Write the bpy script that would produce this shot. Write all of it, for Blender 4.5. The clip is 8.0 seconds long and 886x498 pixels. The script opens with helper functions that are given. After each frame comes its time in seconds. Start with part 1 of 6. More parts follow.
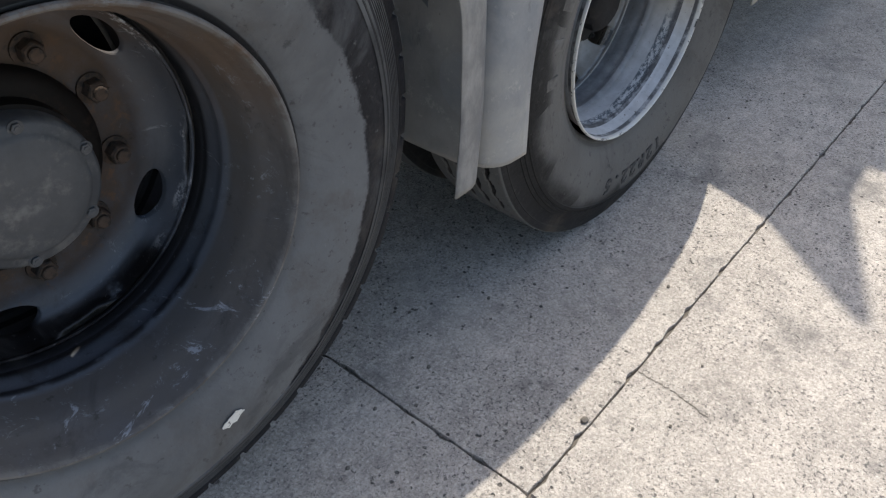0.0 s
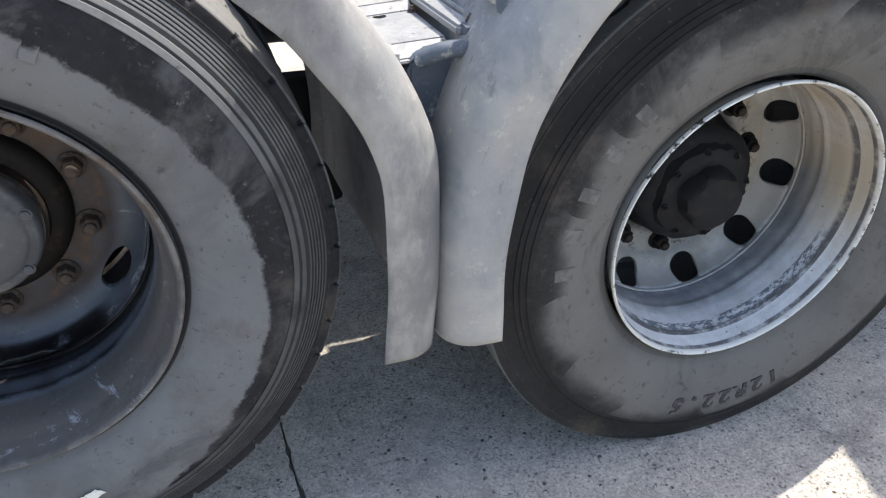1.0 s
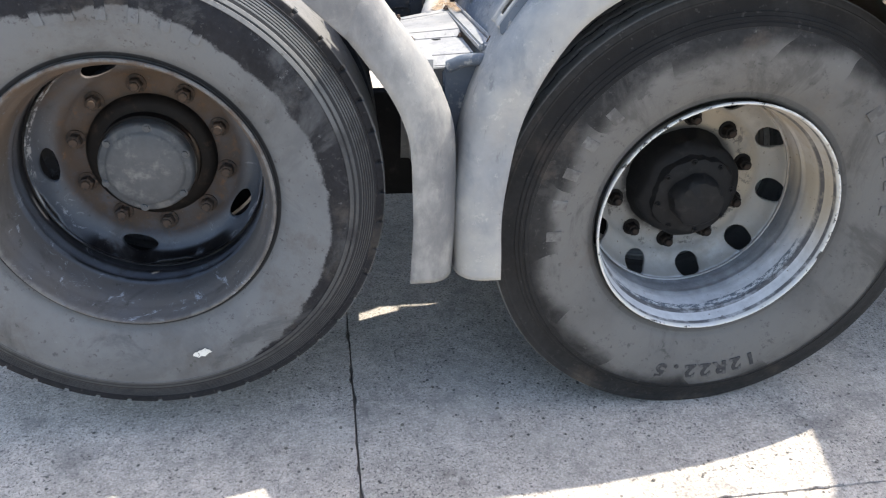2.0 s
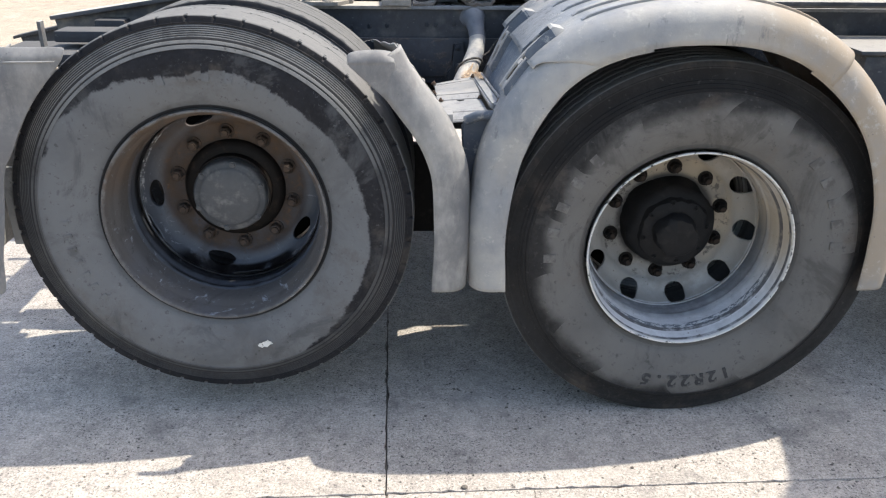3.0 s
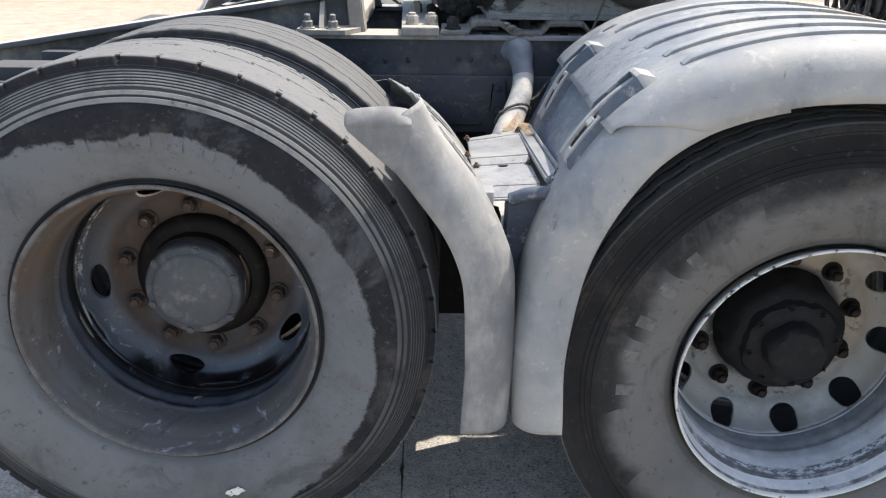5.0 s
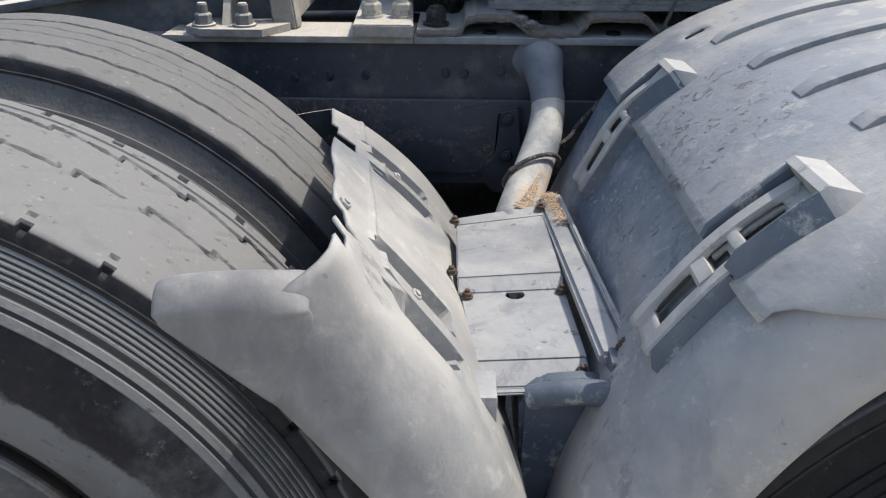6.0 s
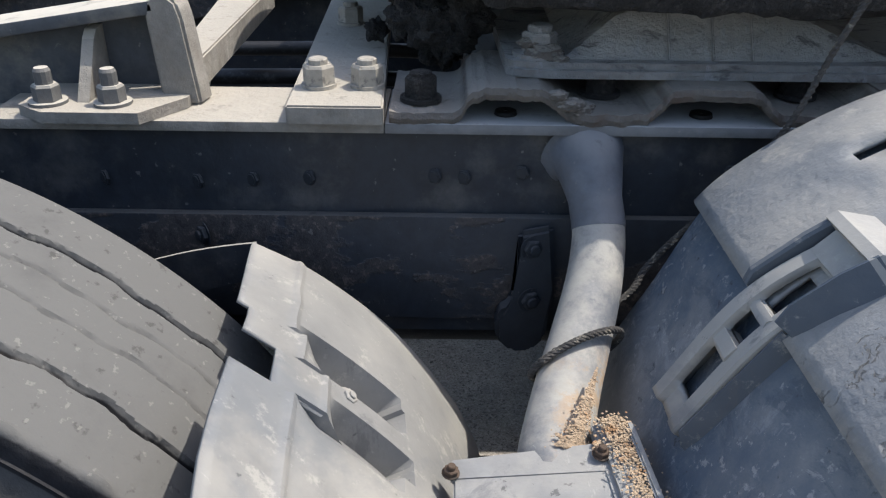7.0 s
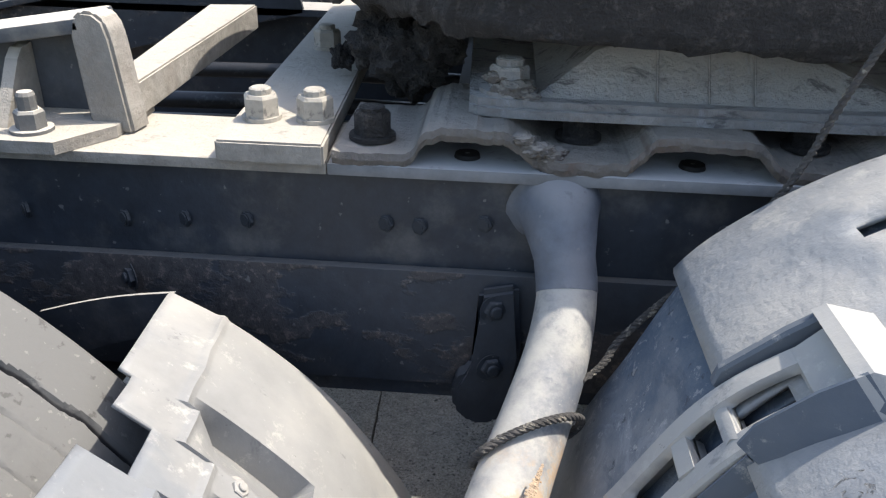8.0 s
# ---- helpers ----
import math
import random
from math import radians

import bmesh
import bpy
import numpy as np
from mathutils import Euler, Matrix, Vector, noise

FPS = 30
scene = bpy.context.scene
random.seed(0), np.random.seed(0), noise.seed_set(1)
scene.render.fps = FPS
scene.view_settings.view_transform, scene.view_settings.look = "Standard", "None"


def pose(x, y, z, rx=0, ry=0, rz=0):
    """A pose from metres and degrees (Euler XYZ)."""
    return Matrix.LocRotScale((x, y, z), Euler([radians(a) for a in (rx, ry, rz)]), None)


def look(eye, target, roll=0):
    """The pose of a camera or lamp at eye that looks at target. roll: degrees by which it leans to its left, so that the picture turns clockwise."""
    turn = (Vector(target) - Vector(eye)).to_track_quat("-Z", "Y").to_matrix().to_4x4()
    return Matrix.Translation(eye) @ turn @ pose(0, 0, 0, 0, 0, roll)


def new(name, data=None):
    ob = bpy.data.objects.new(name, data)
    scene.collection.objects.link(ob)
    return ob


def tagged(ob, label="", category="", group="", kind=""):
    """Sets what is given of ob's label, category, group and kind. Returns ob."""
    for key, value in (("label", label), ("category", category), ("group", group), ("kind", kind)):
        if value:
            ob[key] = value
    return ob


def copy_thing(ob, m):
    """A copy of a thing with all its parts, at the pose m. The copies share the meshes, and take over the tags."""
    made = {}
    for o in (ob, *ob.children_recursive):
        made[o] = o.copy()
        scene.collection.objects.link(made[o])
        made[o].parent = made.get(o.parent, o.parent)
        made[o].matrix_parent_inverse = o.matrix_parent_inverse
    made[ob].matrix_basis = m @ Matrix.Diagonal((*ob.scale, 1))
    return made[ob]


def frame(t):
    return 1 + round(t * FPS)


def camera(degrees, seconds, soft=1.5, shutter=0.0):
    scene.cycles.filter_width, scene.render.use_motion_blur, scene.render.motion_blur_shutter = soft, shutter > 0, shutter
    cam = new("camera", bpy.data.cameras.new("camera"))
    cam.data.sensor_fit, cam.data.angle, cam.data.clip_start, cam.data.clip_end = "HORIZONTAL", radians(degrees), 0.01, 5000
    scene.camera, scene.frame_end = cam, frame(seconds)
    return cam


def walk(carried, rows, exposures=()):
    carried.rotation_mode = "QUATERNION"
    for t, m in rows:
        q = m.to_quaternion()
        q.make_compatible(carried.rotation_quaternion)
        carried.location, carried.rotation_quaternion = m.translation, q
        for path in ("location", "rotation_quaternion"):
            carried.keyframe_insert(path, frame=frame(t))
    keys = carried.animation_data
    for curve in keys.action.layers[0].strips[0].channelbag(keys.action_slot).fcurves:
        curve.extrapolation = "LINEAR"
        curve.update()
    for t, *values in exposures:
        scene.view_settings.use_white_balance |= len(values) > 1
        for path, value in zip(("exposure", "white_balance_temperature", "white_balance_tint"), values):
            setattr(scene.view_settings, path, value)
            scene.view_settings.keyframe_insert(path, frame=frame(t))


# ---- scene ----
cam = camera(58.40, 8.0, soft=1.2)
PATH = [
    (0, (-1.545, -0.829, 1.216), (-0.360, 0.172, -0.046), 1.59),
    (0.5, (-1.239, -0.933, 1.249), (-0.274, 0.350, 0.056), 3.13),
    (1, (-0.951, -1.050, 1.269), (-0.366, 0.521, 0.178), 2.09),
    (1.5, (-0.847, -1.274, 1.305), (-0.472, 0.390, 0.261), 1.62),
    (1.7, (-0.850, -1.409, 1.311), (-0.532, 0.285, 0.296), 1.58),
    (2.8, (-0.727, -1.978, 1.398), (-0.654, -0.161, 0.566), 0.61),
    (3, (-0.740, -2.040, 1.407), (-0.675, -0.212, 0.597), 0.64),
    (3.5, (-0.763, -2.131, 1.415), (-0.706, -0.284, 0.650), 0.78),
    (4, (-0.757, -2.076, 1.392), (-0.718, -0.222, 0.644), 0.73),
    (4.2, (-0.750, -1.963, 1.366), (-0.723, -0.103, 0.633), 0.58),
    (5.3, (-0.731, -1.202, 1.374), (-0.749, 0.625, 0.560), 0.46),
    (5.5, (-0.725, -1.043, 1.375), (-0.750, 0.773, 0.538), 0.31),
    (6, (-0.688, -0.626, 1.345), (-0.716, 1.163, 0.452), 0.37),
    (6.5, (-0.700, -0.323, 1.344), (-0.712, 1.438, 0.396), 0.72),
    (7, (-0.694, -0.099, 1.345), (-0.702, 1.664, 0.401), 0.65),
    (7.5, (-0.669, -0.014, 1.340), (-0.736, 1.755, 0.410), 0.39),
    (8, (-0.610, 0.007, 1.332), (-0.728, 1.789, 0.430), 1.50),
]
EXPOSURE = [(0.0, 0.09, 6720, 10), (0.5, 0.56, 6720, 10), (1.0, 0.85, 6680, 10), (1.5, 1.17, 6680, 10), (3.0, 0.58, 6720, 10), (4.0, 0.43, 6720, 10), (5.5, 0.69, 6620, 10), (6.0, 0.20, 6560, 10),
            (6.5, 0.00, 6540, 10), (7.0, 0.17, 6560, 10), (7.5, 0.56, 6660, 10), (8.0, 0.73, 6690, 10)]
walk(cam, [(t, look(eye, target, roll)) for t, eye, target, roll in PATH], EXPOSURE)
# ---------- world, sun ----------
SUN = Vector((0.55, 0.195, 1.0)).normalized()
world = bpy.data.worlds.new("world")
scene.world = world
world.use_nodes = True
wn = world.node_tree.nodes
sky = wn.new("ShaderNodeTexSky")
sky.sky_type = "NISHITA"
sky.sun_disc = False
sky.sun_elevation = math.asin(SUN.z)
sky.sun_rotation = math.atan2(SUN.x, SUN.y)
sky.altitude, sky.air_density, sky.dust_density, sky.ozone_density = 50, 1.2, 2.5, 1.0
wn["Background"].inputs["Strength"].default_value = 0.22
world.node_tree.links.new(sky.outputs[0], wn["Background"].inputs["Color"])
sun = new("sun", bpy.data.lights.new("sun", "SUN"))
sun.data.energy, sun.data.angle, sun.data.color = 4.5, radians(0.55), (1.0, 0.95, 0.86)
sun.matrix_world = look(SUN * 30, (0, 0, 0))


# ---------- materials ----------
class Mat:
    """A procedural surface, built up in layers over object coordinates."""

    def __init__(self, name, base, rough=0.6, metal=0.0, spec=0.5):
        self.m = bpy.data.materials.new(name)
        self.m.use_nodes = True
        self.t = self.m.node_tree
        self.b = self.t.nodes["Principled BSDF"]
        self.b.inputs["Roughness"].default_value = rough
        self.b.inputs["Metallic"].default_value = metal
        self.b.inputs["Specular IOR Level"].default_value = spec
        self.co = self.t.nodes.new("ShaderNodeTexCoord").outputs["Object"]
        rgb = self.t.nodes.new("ShaderNodeRGB")
        rgb.outputs[0].default_value = (*base, 1)
        self.c = rgb.outputs[0]
        self.r = None
        self.rough = rough
        self.h = None

    def link(self, a, b):
        self.t.links.new(a, b)

    def math(self, op, a, b=None, clamp=False):
        n = self.t.nodes.new("ShaderNodeMath")
        n.operation, n.use_clamp = op, clamp
        for i, v in enumerate((a, b)):
            if v is None:
                continue
            if isinstance(v, (int, float)):
                n.inputs[i].default_value = v
            else:
                self.link(v, n.inputs[i])
        return n.outputs[0]

    def noise(self, scale, detail=4, rough=0.6, stretch=(1, 1, 1), shift=0.0, warp=0.0):
        mp = self.t.nodes.new("ShaderNodeMapping")
        mp.inputs["Scale"].default_value = stretch
        mp.inputs["Location"].default_value = (shift, shift * 1.7, shift * 0.6)
        self.link(self.co, mp.inputs["Vector"])
        n = self.t.nodes.new("ShaderNodeTexNoise")
        n.inputs["Scale"].default_value = scale
        n.inputs["Detail"].default_value = detail
        n.inputs["Roughness"].default_value = rough
        n.inputs["Distortion"].default_value = warp
        self.link(mp.outputs[0], n.inputs["Vector"])
        return n.outputs["Fac"]

    def cells(self, scale, feature="F1", out="Distance", shift=0.0):
        mp = self.t.nodes.new("ShaderNodeMapping")
        mp.inputs["Location"].default_value = (shift, shift, shift)
        self.link(self.co, mp.inputs["Vector"])
        n = self.t.nodes.new("ShaderNodeTexVoronoi")
        n.feature = feature
        n.inputs["Scale"].default_value = scale
        self.link(mp.outputs[0], n.inputs["Vector"])
        return n.outputs[out]

    def span(self, v, lo, hi, a=0.0, b=1.0, smooth=True):
        n = self.t.nodes.new("ShaderNodeMapRange")
        n.interpolation_type = "SMOOTHSTEP" if smooth else "LINEAR"
        for i, x in enumerate((lo, hi, a, b)):
            n.inputs[i + 1].default_value = x
        self.link(v, n.inputs[0])
        return n.outputs[0]

    def axis(self, i):
        n = self.t.nodes.new("ShaderNodeSeparateXYZ")
        self.link(self.co, n.inputs[0])
        return n.outputs[i]

    def radius(self):
        x, z = self.axis(0), self.axis(2)
        return self.math("SQRT", self.math("ADD", self.math("MULTIPLY", x, x), self.math("MULTIPLY", z, z)))

    def up(self):
        g = self.t.nodes.new("ShaderNodeNewGeometry")
        n = self.t.nodes.new("ShaderNodeSeparateXYZ")
        self.link(g.outputs["Normal"], n.inputs[0])
        return n.outputs[2]

    def coat(self, colour, mask, rough=None):
        """Lay a colour over what is there, where the mask is high."""
        n = self.t.nodes.new("ShaderNodeMix")
        n.data_type = "RGBA"
        self.link(mask, n.inputs["Factor"])
        self.link(self.c, n.inputs["A"])
        n.inputs["B"].default_value = (*colour, 1)
        self.c = n.outputs["Result"]
        if rough is not None:
            k = self.t.nodes.new("ShaderNodeMix")
            self.link(mask, k.inputs["Factor"])
            k.inputs["B"].default_value = rough
            if self.r is None:
                k.inputs["A"].default_value = self.rough
            else:
                self.link(self.r, k.inputs["A"])
            self.r = k.outputs["Result"]
        return self

    def mottle(self, scale, amount, detail=5, shift=0.0, stretch=(1, 1, 1)):
        """Lighter and darker by up to amount."""
        f = self.span(self.noise(scale, detail, 0.65, stretch, shift), 0.25, 0.75, 1 - amount, 1 + amount, False)
        n = self.t.nodes.new("ShaderNodeVectorMath")
        n.operation = "SCALE"
        self.link(self.c, n.inputs[0])
        self.link(f, n.inputs["Scale"])
        self.c = n.outputs[0]
        return self

    def relief(self, v, strength):
        v = self.math("MULTIPLY", v, strength)
        self.h = v if self.h is None else self.math("ADD", self.h, v)
        return self

    def done(self, dist=0.002, strength=1.0):
        self.link(self.c, self.b.inputs["Base Color"])
        if self.r is not None:
            self.link(self.r, self.b.inputs["Roughness"])
        if self.h is not None:
            n = self.t.nodes.new("ShaderNodeBump")
            n.inputs["Distance"].default_value = dist
            n.inputs["Strength"].default_value = strength
            self.link(self.h, n.inputs["Height"])
            self.link(n.outputs[0], self.b.inputs["Normal"])
        return self.m


def make_concrete(name="concrete", base=(0.418, 0.381, 0.341)):
    m = Mat(name, base, 0.9, spec=0.2)
    m.mottle(0.9, 0.12).mottle(7, 0.16, shift=3).mottle(38, 0.28, shift=7).mottle(150, 0.42, shift=9)
    m.coat((0.58, 0.55, 0.49), m.math("MULTIPLY", m.span(m.noise(130, 3, 0.6, shift=31), 0.57, 0.66), 0.75))
    m.coat((0.085, 0.082, 0.080), m.math("MULTIPLY", m.span(m.noise(125, 3, 0.6, shift=4, warp=0.4), 0.565, 0.625), m.span(m.noise(6, 5, 0.65, shift=2), 0.35, 0.60, 0.25, 0.8)))
    m.coat((0.075, 0.072, 0.070), m.math("MULTIPLY", m.span(m.noise(215, 2, 0.6, shift=14), 0.60, 0.66), 0.4))
    pit = m.math("MULTIPLY", m.span(m.noise(46, 5, 0.62, (1, 1.25, 1), shift=9, warp=0.6), 0.645, 0.70), m.span(m.noise(5, 5, 0.65, shift=5), 0.42, 0.60, 0.1, 1.0))
    m.coat((0.10, 0.093, 0.087), pit)
    m.coat((0.15, 0.145, 0.14), m.math("MULTIPLY", m.span(m.noise(3.2, 7, 0.72, shift=11), 0.54, 0.72), 0.7))
    m.coat((0.48, 0.45, 0.40), m.math("MULTIPLY", m.span(m.noise(1.7, 6, 0.7, shift=21), 0.55, 0.7), 0.4))
    m.coat((0.20, 0.185, 0.17), m.math("MULTIPLY", m.span(m.noise(14, 7, 0.72, shift=41), 0.57, 0.68), 0.5))
    field = m.span(m.noise(2.6, 5, 0.65, shift=51), 0.40, 0.62, 0.15, 1.0)
    holes = m.math("MULTIPLY", m.span(m.math("ADD", m.cells(40, shift=3), m.math("MULTIPLY", m.noise(120, 3, shift=61), 0.16)), 0.27, 0.20), m.math("MULTIPLY", field, m.span(m.noise(31, 2, shift=63), 0.46, 0.52)))
    m.coat((0.060, 0.057, 0.054), m.math("MULTIPLY", holes, 0.9))
    m.coat((0.50, 0.475, 0.43), m.math("MULTIPLY", m.span(m.cells(75, shift=9), 0.22, 0.15), m.math("MULTIPLY", m.span(m.noise(12, 3, shift=67), 0.5, 0.6), 0.55)))
    m.relief(m.noise(160, 5), 0.7).relief(m.noise(30, 5, shift=4), 0.9).relief(pit, -0.8).relief(holes, -1.0)
    return m.done(0.004)


def make_joint():
    m = Mat("joint_fill", (0.15, 0.135, 0.118), 0.95, spec=0.1)
    m.mottle(40, 0.3)
    return m.done()


def make_rubber(name, dust, dark, brown, lift, reach, lean, soft, ragged, stripe, lined=True, wedges=0.0):
    """Dusty tyre rubber; a grey film over the inner sidewall with a ragged border, dusty shoulder stripes with sun or
    shade painted in, and dusty tread.
    """
    m = Mat(name, dark, 0.7, spec=0.2)
    m.mottle(9, 0.25).mottle(70, 0.3, shift=3)
    r, y = m.radius(), m.axis(1)
    wob = m.math("MULTIPLY", m.math("SUBTRACT", m.noise(4.0, 9, 0.68, shift=lift), 0.5), ragged)
    tilt = m.math("ADD", m.math("MULTIPLY", m.axis(0), lean[0]), m.math("MULTIPLY", m.axis(2), lean[1]))
    rr = m.math("ADD", m.math("ADD", r, wob), tilt)
    if wedges:
        turn = m.math("ARCTAN2", m.axis(2), m.axis(0))
        saw = m.math("FRACT", m.math("ADD", m.math("MULTIPLY", turn, 13 / (2 * math.pi)), m.math("MULTIPLY", m.noise(2.2, 3, 0.5, shift=77), 2.4)))
        rr = m.math("ADD", rr, m.math("MULTIPLY", m.span(saw, 0.15, 0.95, 0.0, 1.0, False), wedges))
    side = m.span(r, 0.449, 0.444)
    film = m.math("MULTIPLY", m.span(rr, reach + soft, reach - soft * 0.5), side)
    m.coat(dust, m.math("MULTIPLY", film, m.span(m.noise(6, 6, 0.6, shift=lift + 3), 0.2, 0.6, 0.70, 0.97)), 0.9)
    m.coat(tuple(0.66 * v for v in dust), m.math("MULTIPLY", m.math("MULTIPLY", side, m.span(m.noise(4.5, 7, 0.66, shift=lift + 4, warp=0.8), 0.52, 0.66)), 0.65), 0.85)
    m.coat(brown, m.math("MULTIPLY", m.span(m.noise(4.5, 7, 0.7, shift=lift + 9), 0.52, 0.70), 0.6), 0.88)
    m.coat(tuple(1.35 * v for v in dust), m.math("MULTIPLY", m.math("MULTIPLY", m.span(r, 0.31, 0.34), side), m.math("MULTIPLY", m.span(m.noise(40, 7, 0.78, shift=lift + 6), 0.60, 0.70), 0.5)))
    m.coat((0.03, 0.03, 0.032), m.math("MULTIPLY", film, m.math("MULTIPLY", m.span(m.noise(22, 7, 0.75, shift=lift + 16), 0.60, 0.68), 0.5)))
    m.coat(tuple(0.45 * v for v in dust), m.math("MULTIPLY", side, m.math("MULTIPLY", m.span(m.noise(3.2, 8, 0.7, shift=lift + 26, warp=1.5), 0.53, 0.64), 0.6)), 0.8)
    m.coat((0.010, 0.010, 0.011), m.math("MULTIPLY", m.math("MULTIPLY", m.span(r, 0.2945, 0.2965), m.span(r, 0.3055, 0.3025)), 0.25 if wedges else 0.9), 0.7)
    # dust on the raised shoulder stripes; upper part painted for sun or guard shade
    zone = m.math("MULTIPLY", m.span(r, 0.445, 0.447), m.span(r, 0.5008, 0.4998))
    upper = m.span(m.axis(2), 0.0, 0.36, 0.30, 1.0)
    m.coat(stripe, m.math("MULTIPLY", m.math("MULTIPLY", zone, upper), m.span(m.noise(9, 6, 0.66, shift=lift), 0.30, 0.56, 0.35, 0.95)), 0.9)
    saw = m.math("FRACT", m.math("MULTIPLY", m.math("SUBTRACT", r, 0.47167), 1 / 0.004784))
    fine = m.math("MULTIPLY", m.math("MULTIPLY", m.span(saw, 0.46, 0.54), m.span(saw, 0.97, 0.9)), m.math("MULTIPLY", m.span(r, 0.4712, 0.4718), m.span(r, 0.5003, 0.4998)))
    wide = m.math("ADD", m.math("MULTIPLY", m.span(r, 0.4540, 0.4546), m.span(r, 0.4582, 0.4574)), m.math("MULTIPLY", m.span(r, 0.4650, 0.4656), m.span(r, 0.4716, 0.4708)))
    if lined:
        m.coat((0.022, 0.022, 0.024), m.math("MULTIPLY", m.math("MULTIPLY", m.math("ADD", fine, wide, True), m.span(y, 0.0, -0.01)), 0.93), 0.75)
    # the crown
    rc = m.math("ADD", r, m.math("MULTIPLY", m.math("MULTIPLY", y, y), 0.605))
    tread = m.math("MULTIPLY", m.span(rc, 0.5178, 0.5208), m.span(r, 0.5172, 0.5196))
    m.coat((0.158, 0.157, 0.154) if lined else (0.126, 0.125, 0.122), m.math("MULTIPLY", tread, m.span(m.noise(16, 6, 0.65, shift=lift + 2), 0.2, 0.5, 0.72, 0.98)), 0.95)
    m.coat((0.055, 0.053, 0.05), m.math("MULTIPLY", m.span(m.noise(75, 4, shift=8), 0.62, 0.7), 0.6))
    m.coat((0.21, 0.205, 0.19), m.math("MULTIPLY", tread, m.math("MULTIPLY", m.span(m.noise(130, 3, shift=18), 0.63, 0.7), 0.6)))
    m.relief(m.noise(120, 5), 0.6).relief(m.noise(24, 5, shift=6), 0.4)
    return m.done(0.0018)


def make_guard(name="mudguard_plastic", base=(0.215, 0.222, 0.23), film=(0.36, 0.345, 0.315), shade_wear=0.0, shaded_soil=0.0, crazed=False):
    m = Mat(name, base, 0.5, spec=0.45)
    m.mottle(3, 0.14).mottle(24, 0.12, shift=3)
    m.coat(film, m.math("MULTIPLY", m.span(m.noise(4.0, 7, 0.62, shift=1), 0.38, 0.66), 0.85), 0.8)
    m.coat((0.13, 0.145, 0.165), m.math("MULTIPLY", m.span(m.noise(5, 6, 0.66, shift=14, warp=0.5), 0.52, 0.66), 0.6), 0.5)
    m.coat((0.31, 0.265, 0.21), m.math("MULTIPLY", m.span(m.noise(2.2, 5, 0.6, shift=31), 0.56, 0.72), 0.25), 0.85)
    m.coat((0.285, 0.235, 0.178), m.math("MULTIPLY", m.span(m.axis(0), -0.06, 0.20), m.span(m.noise(5, 6, 0.65, shift=61), 0.32, 0.56, 0.35, 0.95)), 0.85)
    m.coat((0.09, 0.092, 0.10), m.math("MULTIPLY", m.span(m.noise(30, 6, 0.75, (1, 1, 0.14), shift=6), 0.65, 0.73), 0.65))
    m.coat((0.46, 0.45, 0.42), m.math("MULTIPLY", m.span(m.noise(130, 4, 0.7, shift=5), 0.64, 0.74), 0.35))
    m.coat((0.12, 0.122, 0.13), m.math("MULTIPLY", m.span(m.noise(13, 7, 0.74, (1.3, 1.3, 0.35), shift=41), 0.585, 0.655), 0.6))
    m.coat((0.41, 0.395, 0.36), m.math("MULTIPLY", m.span(m.noise(26, 8, 0.76, shift=51), 0.55, 0.65), 0.55))
    m.coat((0.055, 0.055, 0.06), m.math("MULTIPLY", m.span(m.noise(62, 4, 0.6, shift=71), 0.70, 0.74), 0.6))
    if shaded_soil:
        # outer edge darkened: shade of the turn painted in along with soiling
        edge = m.span(m.axis(1), -0.075, -0.12)
        m.coat((0.10, 0.10, 0.105), m.math("MULTIPLY", edge, m.span(m.noise(8, 7, 0.68, (1, 1, 0.6), shift=91), 0.36, 0.60, 0.25 * shaded_soil, shaded_soil)), 0.6)
    if shade_wear:
        # sky-blue shade of the rear slope painted in, under real chips and scuffs
        shaded_slope = m.math("MULTIPLY", m.math("MULTIPLY", m.span(m.axis(2), 0.84, 0.93), m.span(m.axis(0), -0.16, -0.44)), m.span(m.axis(1), -0.13, -0.03))
        m.coat((0.055, 0.088, 0.134), m.math("MULTIPLY", m.math("MULTIPLY", shaded_slope, m.span(m.axis(1), 0.10, 0.42, 0.38, 1.0)), m.span(m.noise(7, 7, 0.70, shift=81), 0.42, 0.62, shade_wear, 0.6 * shade_wear)), 0.72)
        m.coat((0.29, 0.305, 0.325), m.math("MULTIPLY", shaded_slope, m.math("MULTIPLY", m.span(m.noise(13, 8, 0.76, shift=85, warp=1.4), 0.54, 0.63), 0.5 * shade_wear)), 0.75)
        m.coat((0.028, 0.032, 0.04), m.math("MULTIPLY", shaded_slope, m.math("MULTIPLY", m.span(m.noise(58, 5, 0.65, shift=87), 0.62, 0.68), 0.75 * shade_wear)))
        m.coat((0.40, 0.40, 0.39), m.math("MULTIPLY", shaded_slope, m.math("MULTIPLY", m.span(m.noise(85, 5, 0.68, shift=89), 0.60, 0.66), 0.6 * shade_wear)))
        m.coat((0.43, 0.425, 0.41), m.math("MULTIPLY", shaded_slope, m.math("MULTIPLY", m.span(m.noise(27, 9, 0.80, shift=93, warp=0.7), 0.58, 0.62), 0.5 * shade_wear)), 0.8)
        m.coat((0.045, 0.065, 0.095), m.math("MULTIPLY", shaded_slope, m.math("MULTIPLY", m.span(m.noise(19, 8, 0.76, (1, 0.5, 1), shift=97, warp=1.0), 0.55, 0.63), 0.55 * shade_wear)), 0.5)
        m.relief(m.math("MULTIPLY", shaded_slope, m.noise(58, 5, 0.65, shift=87)), -1.2)
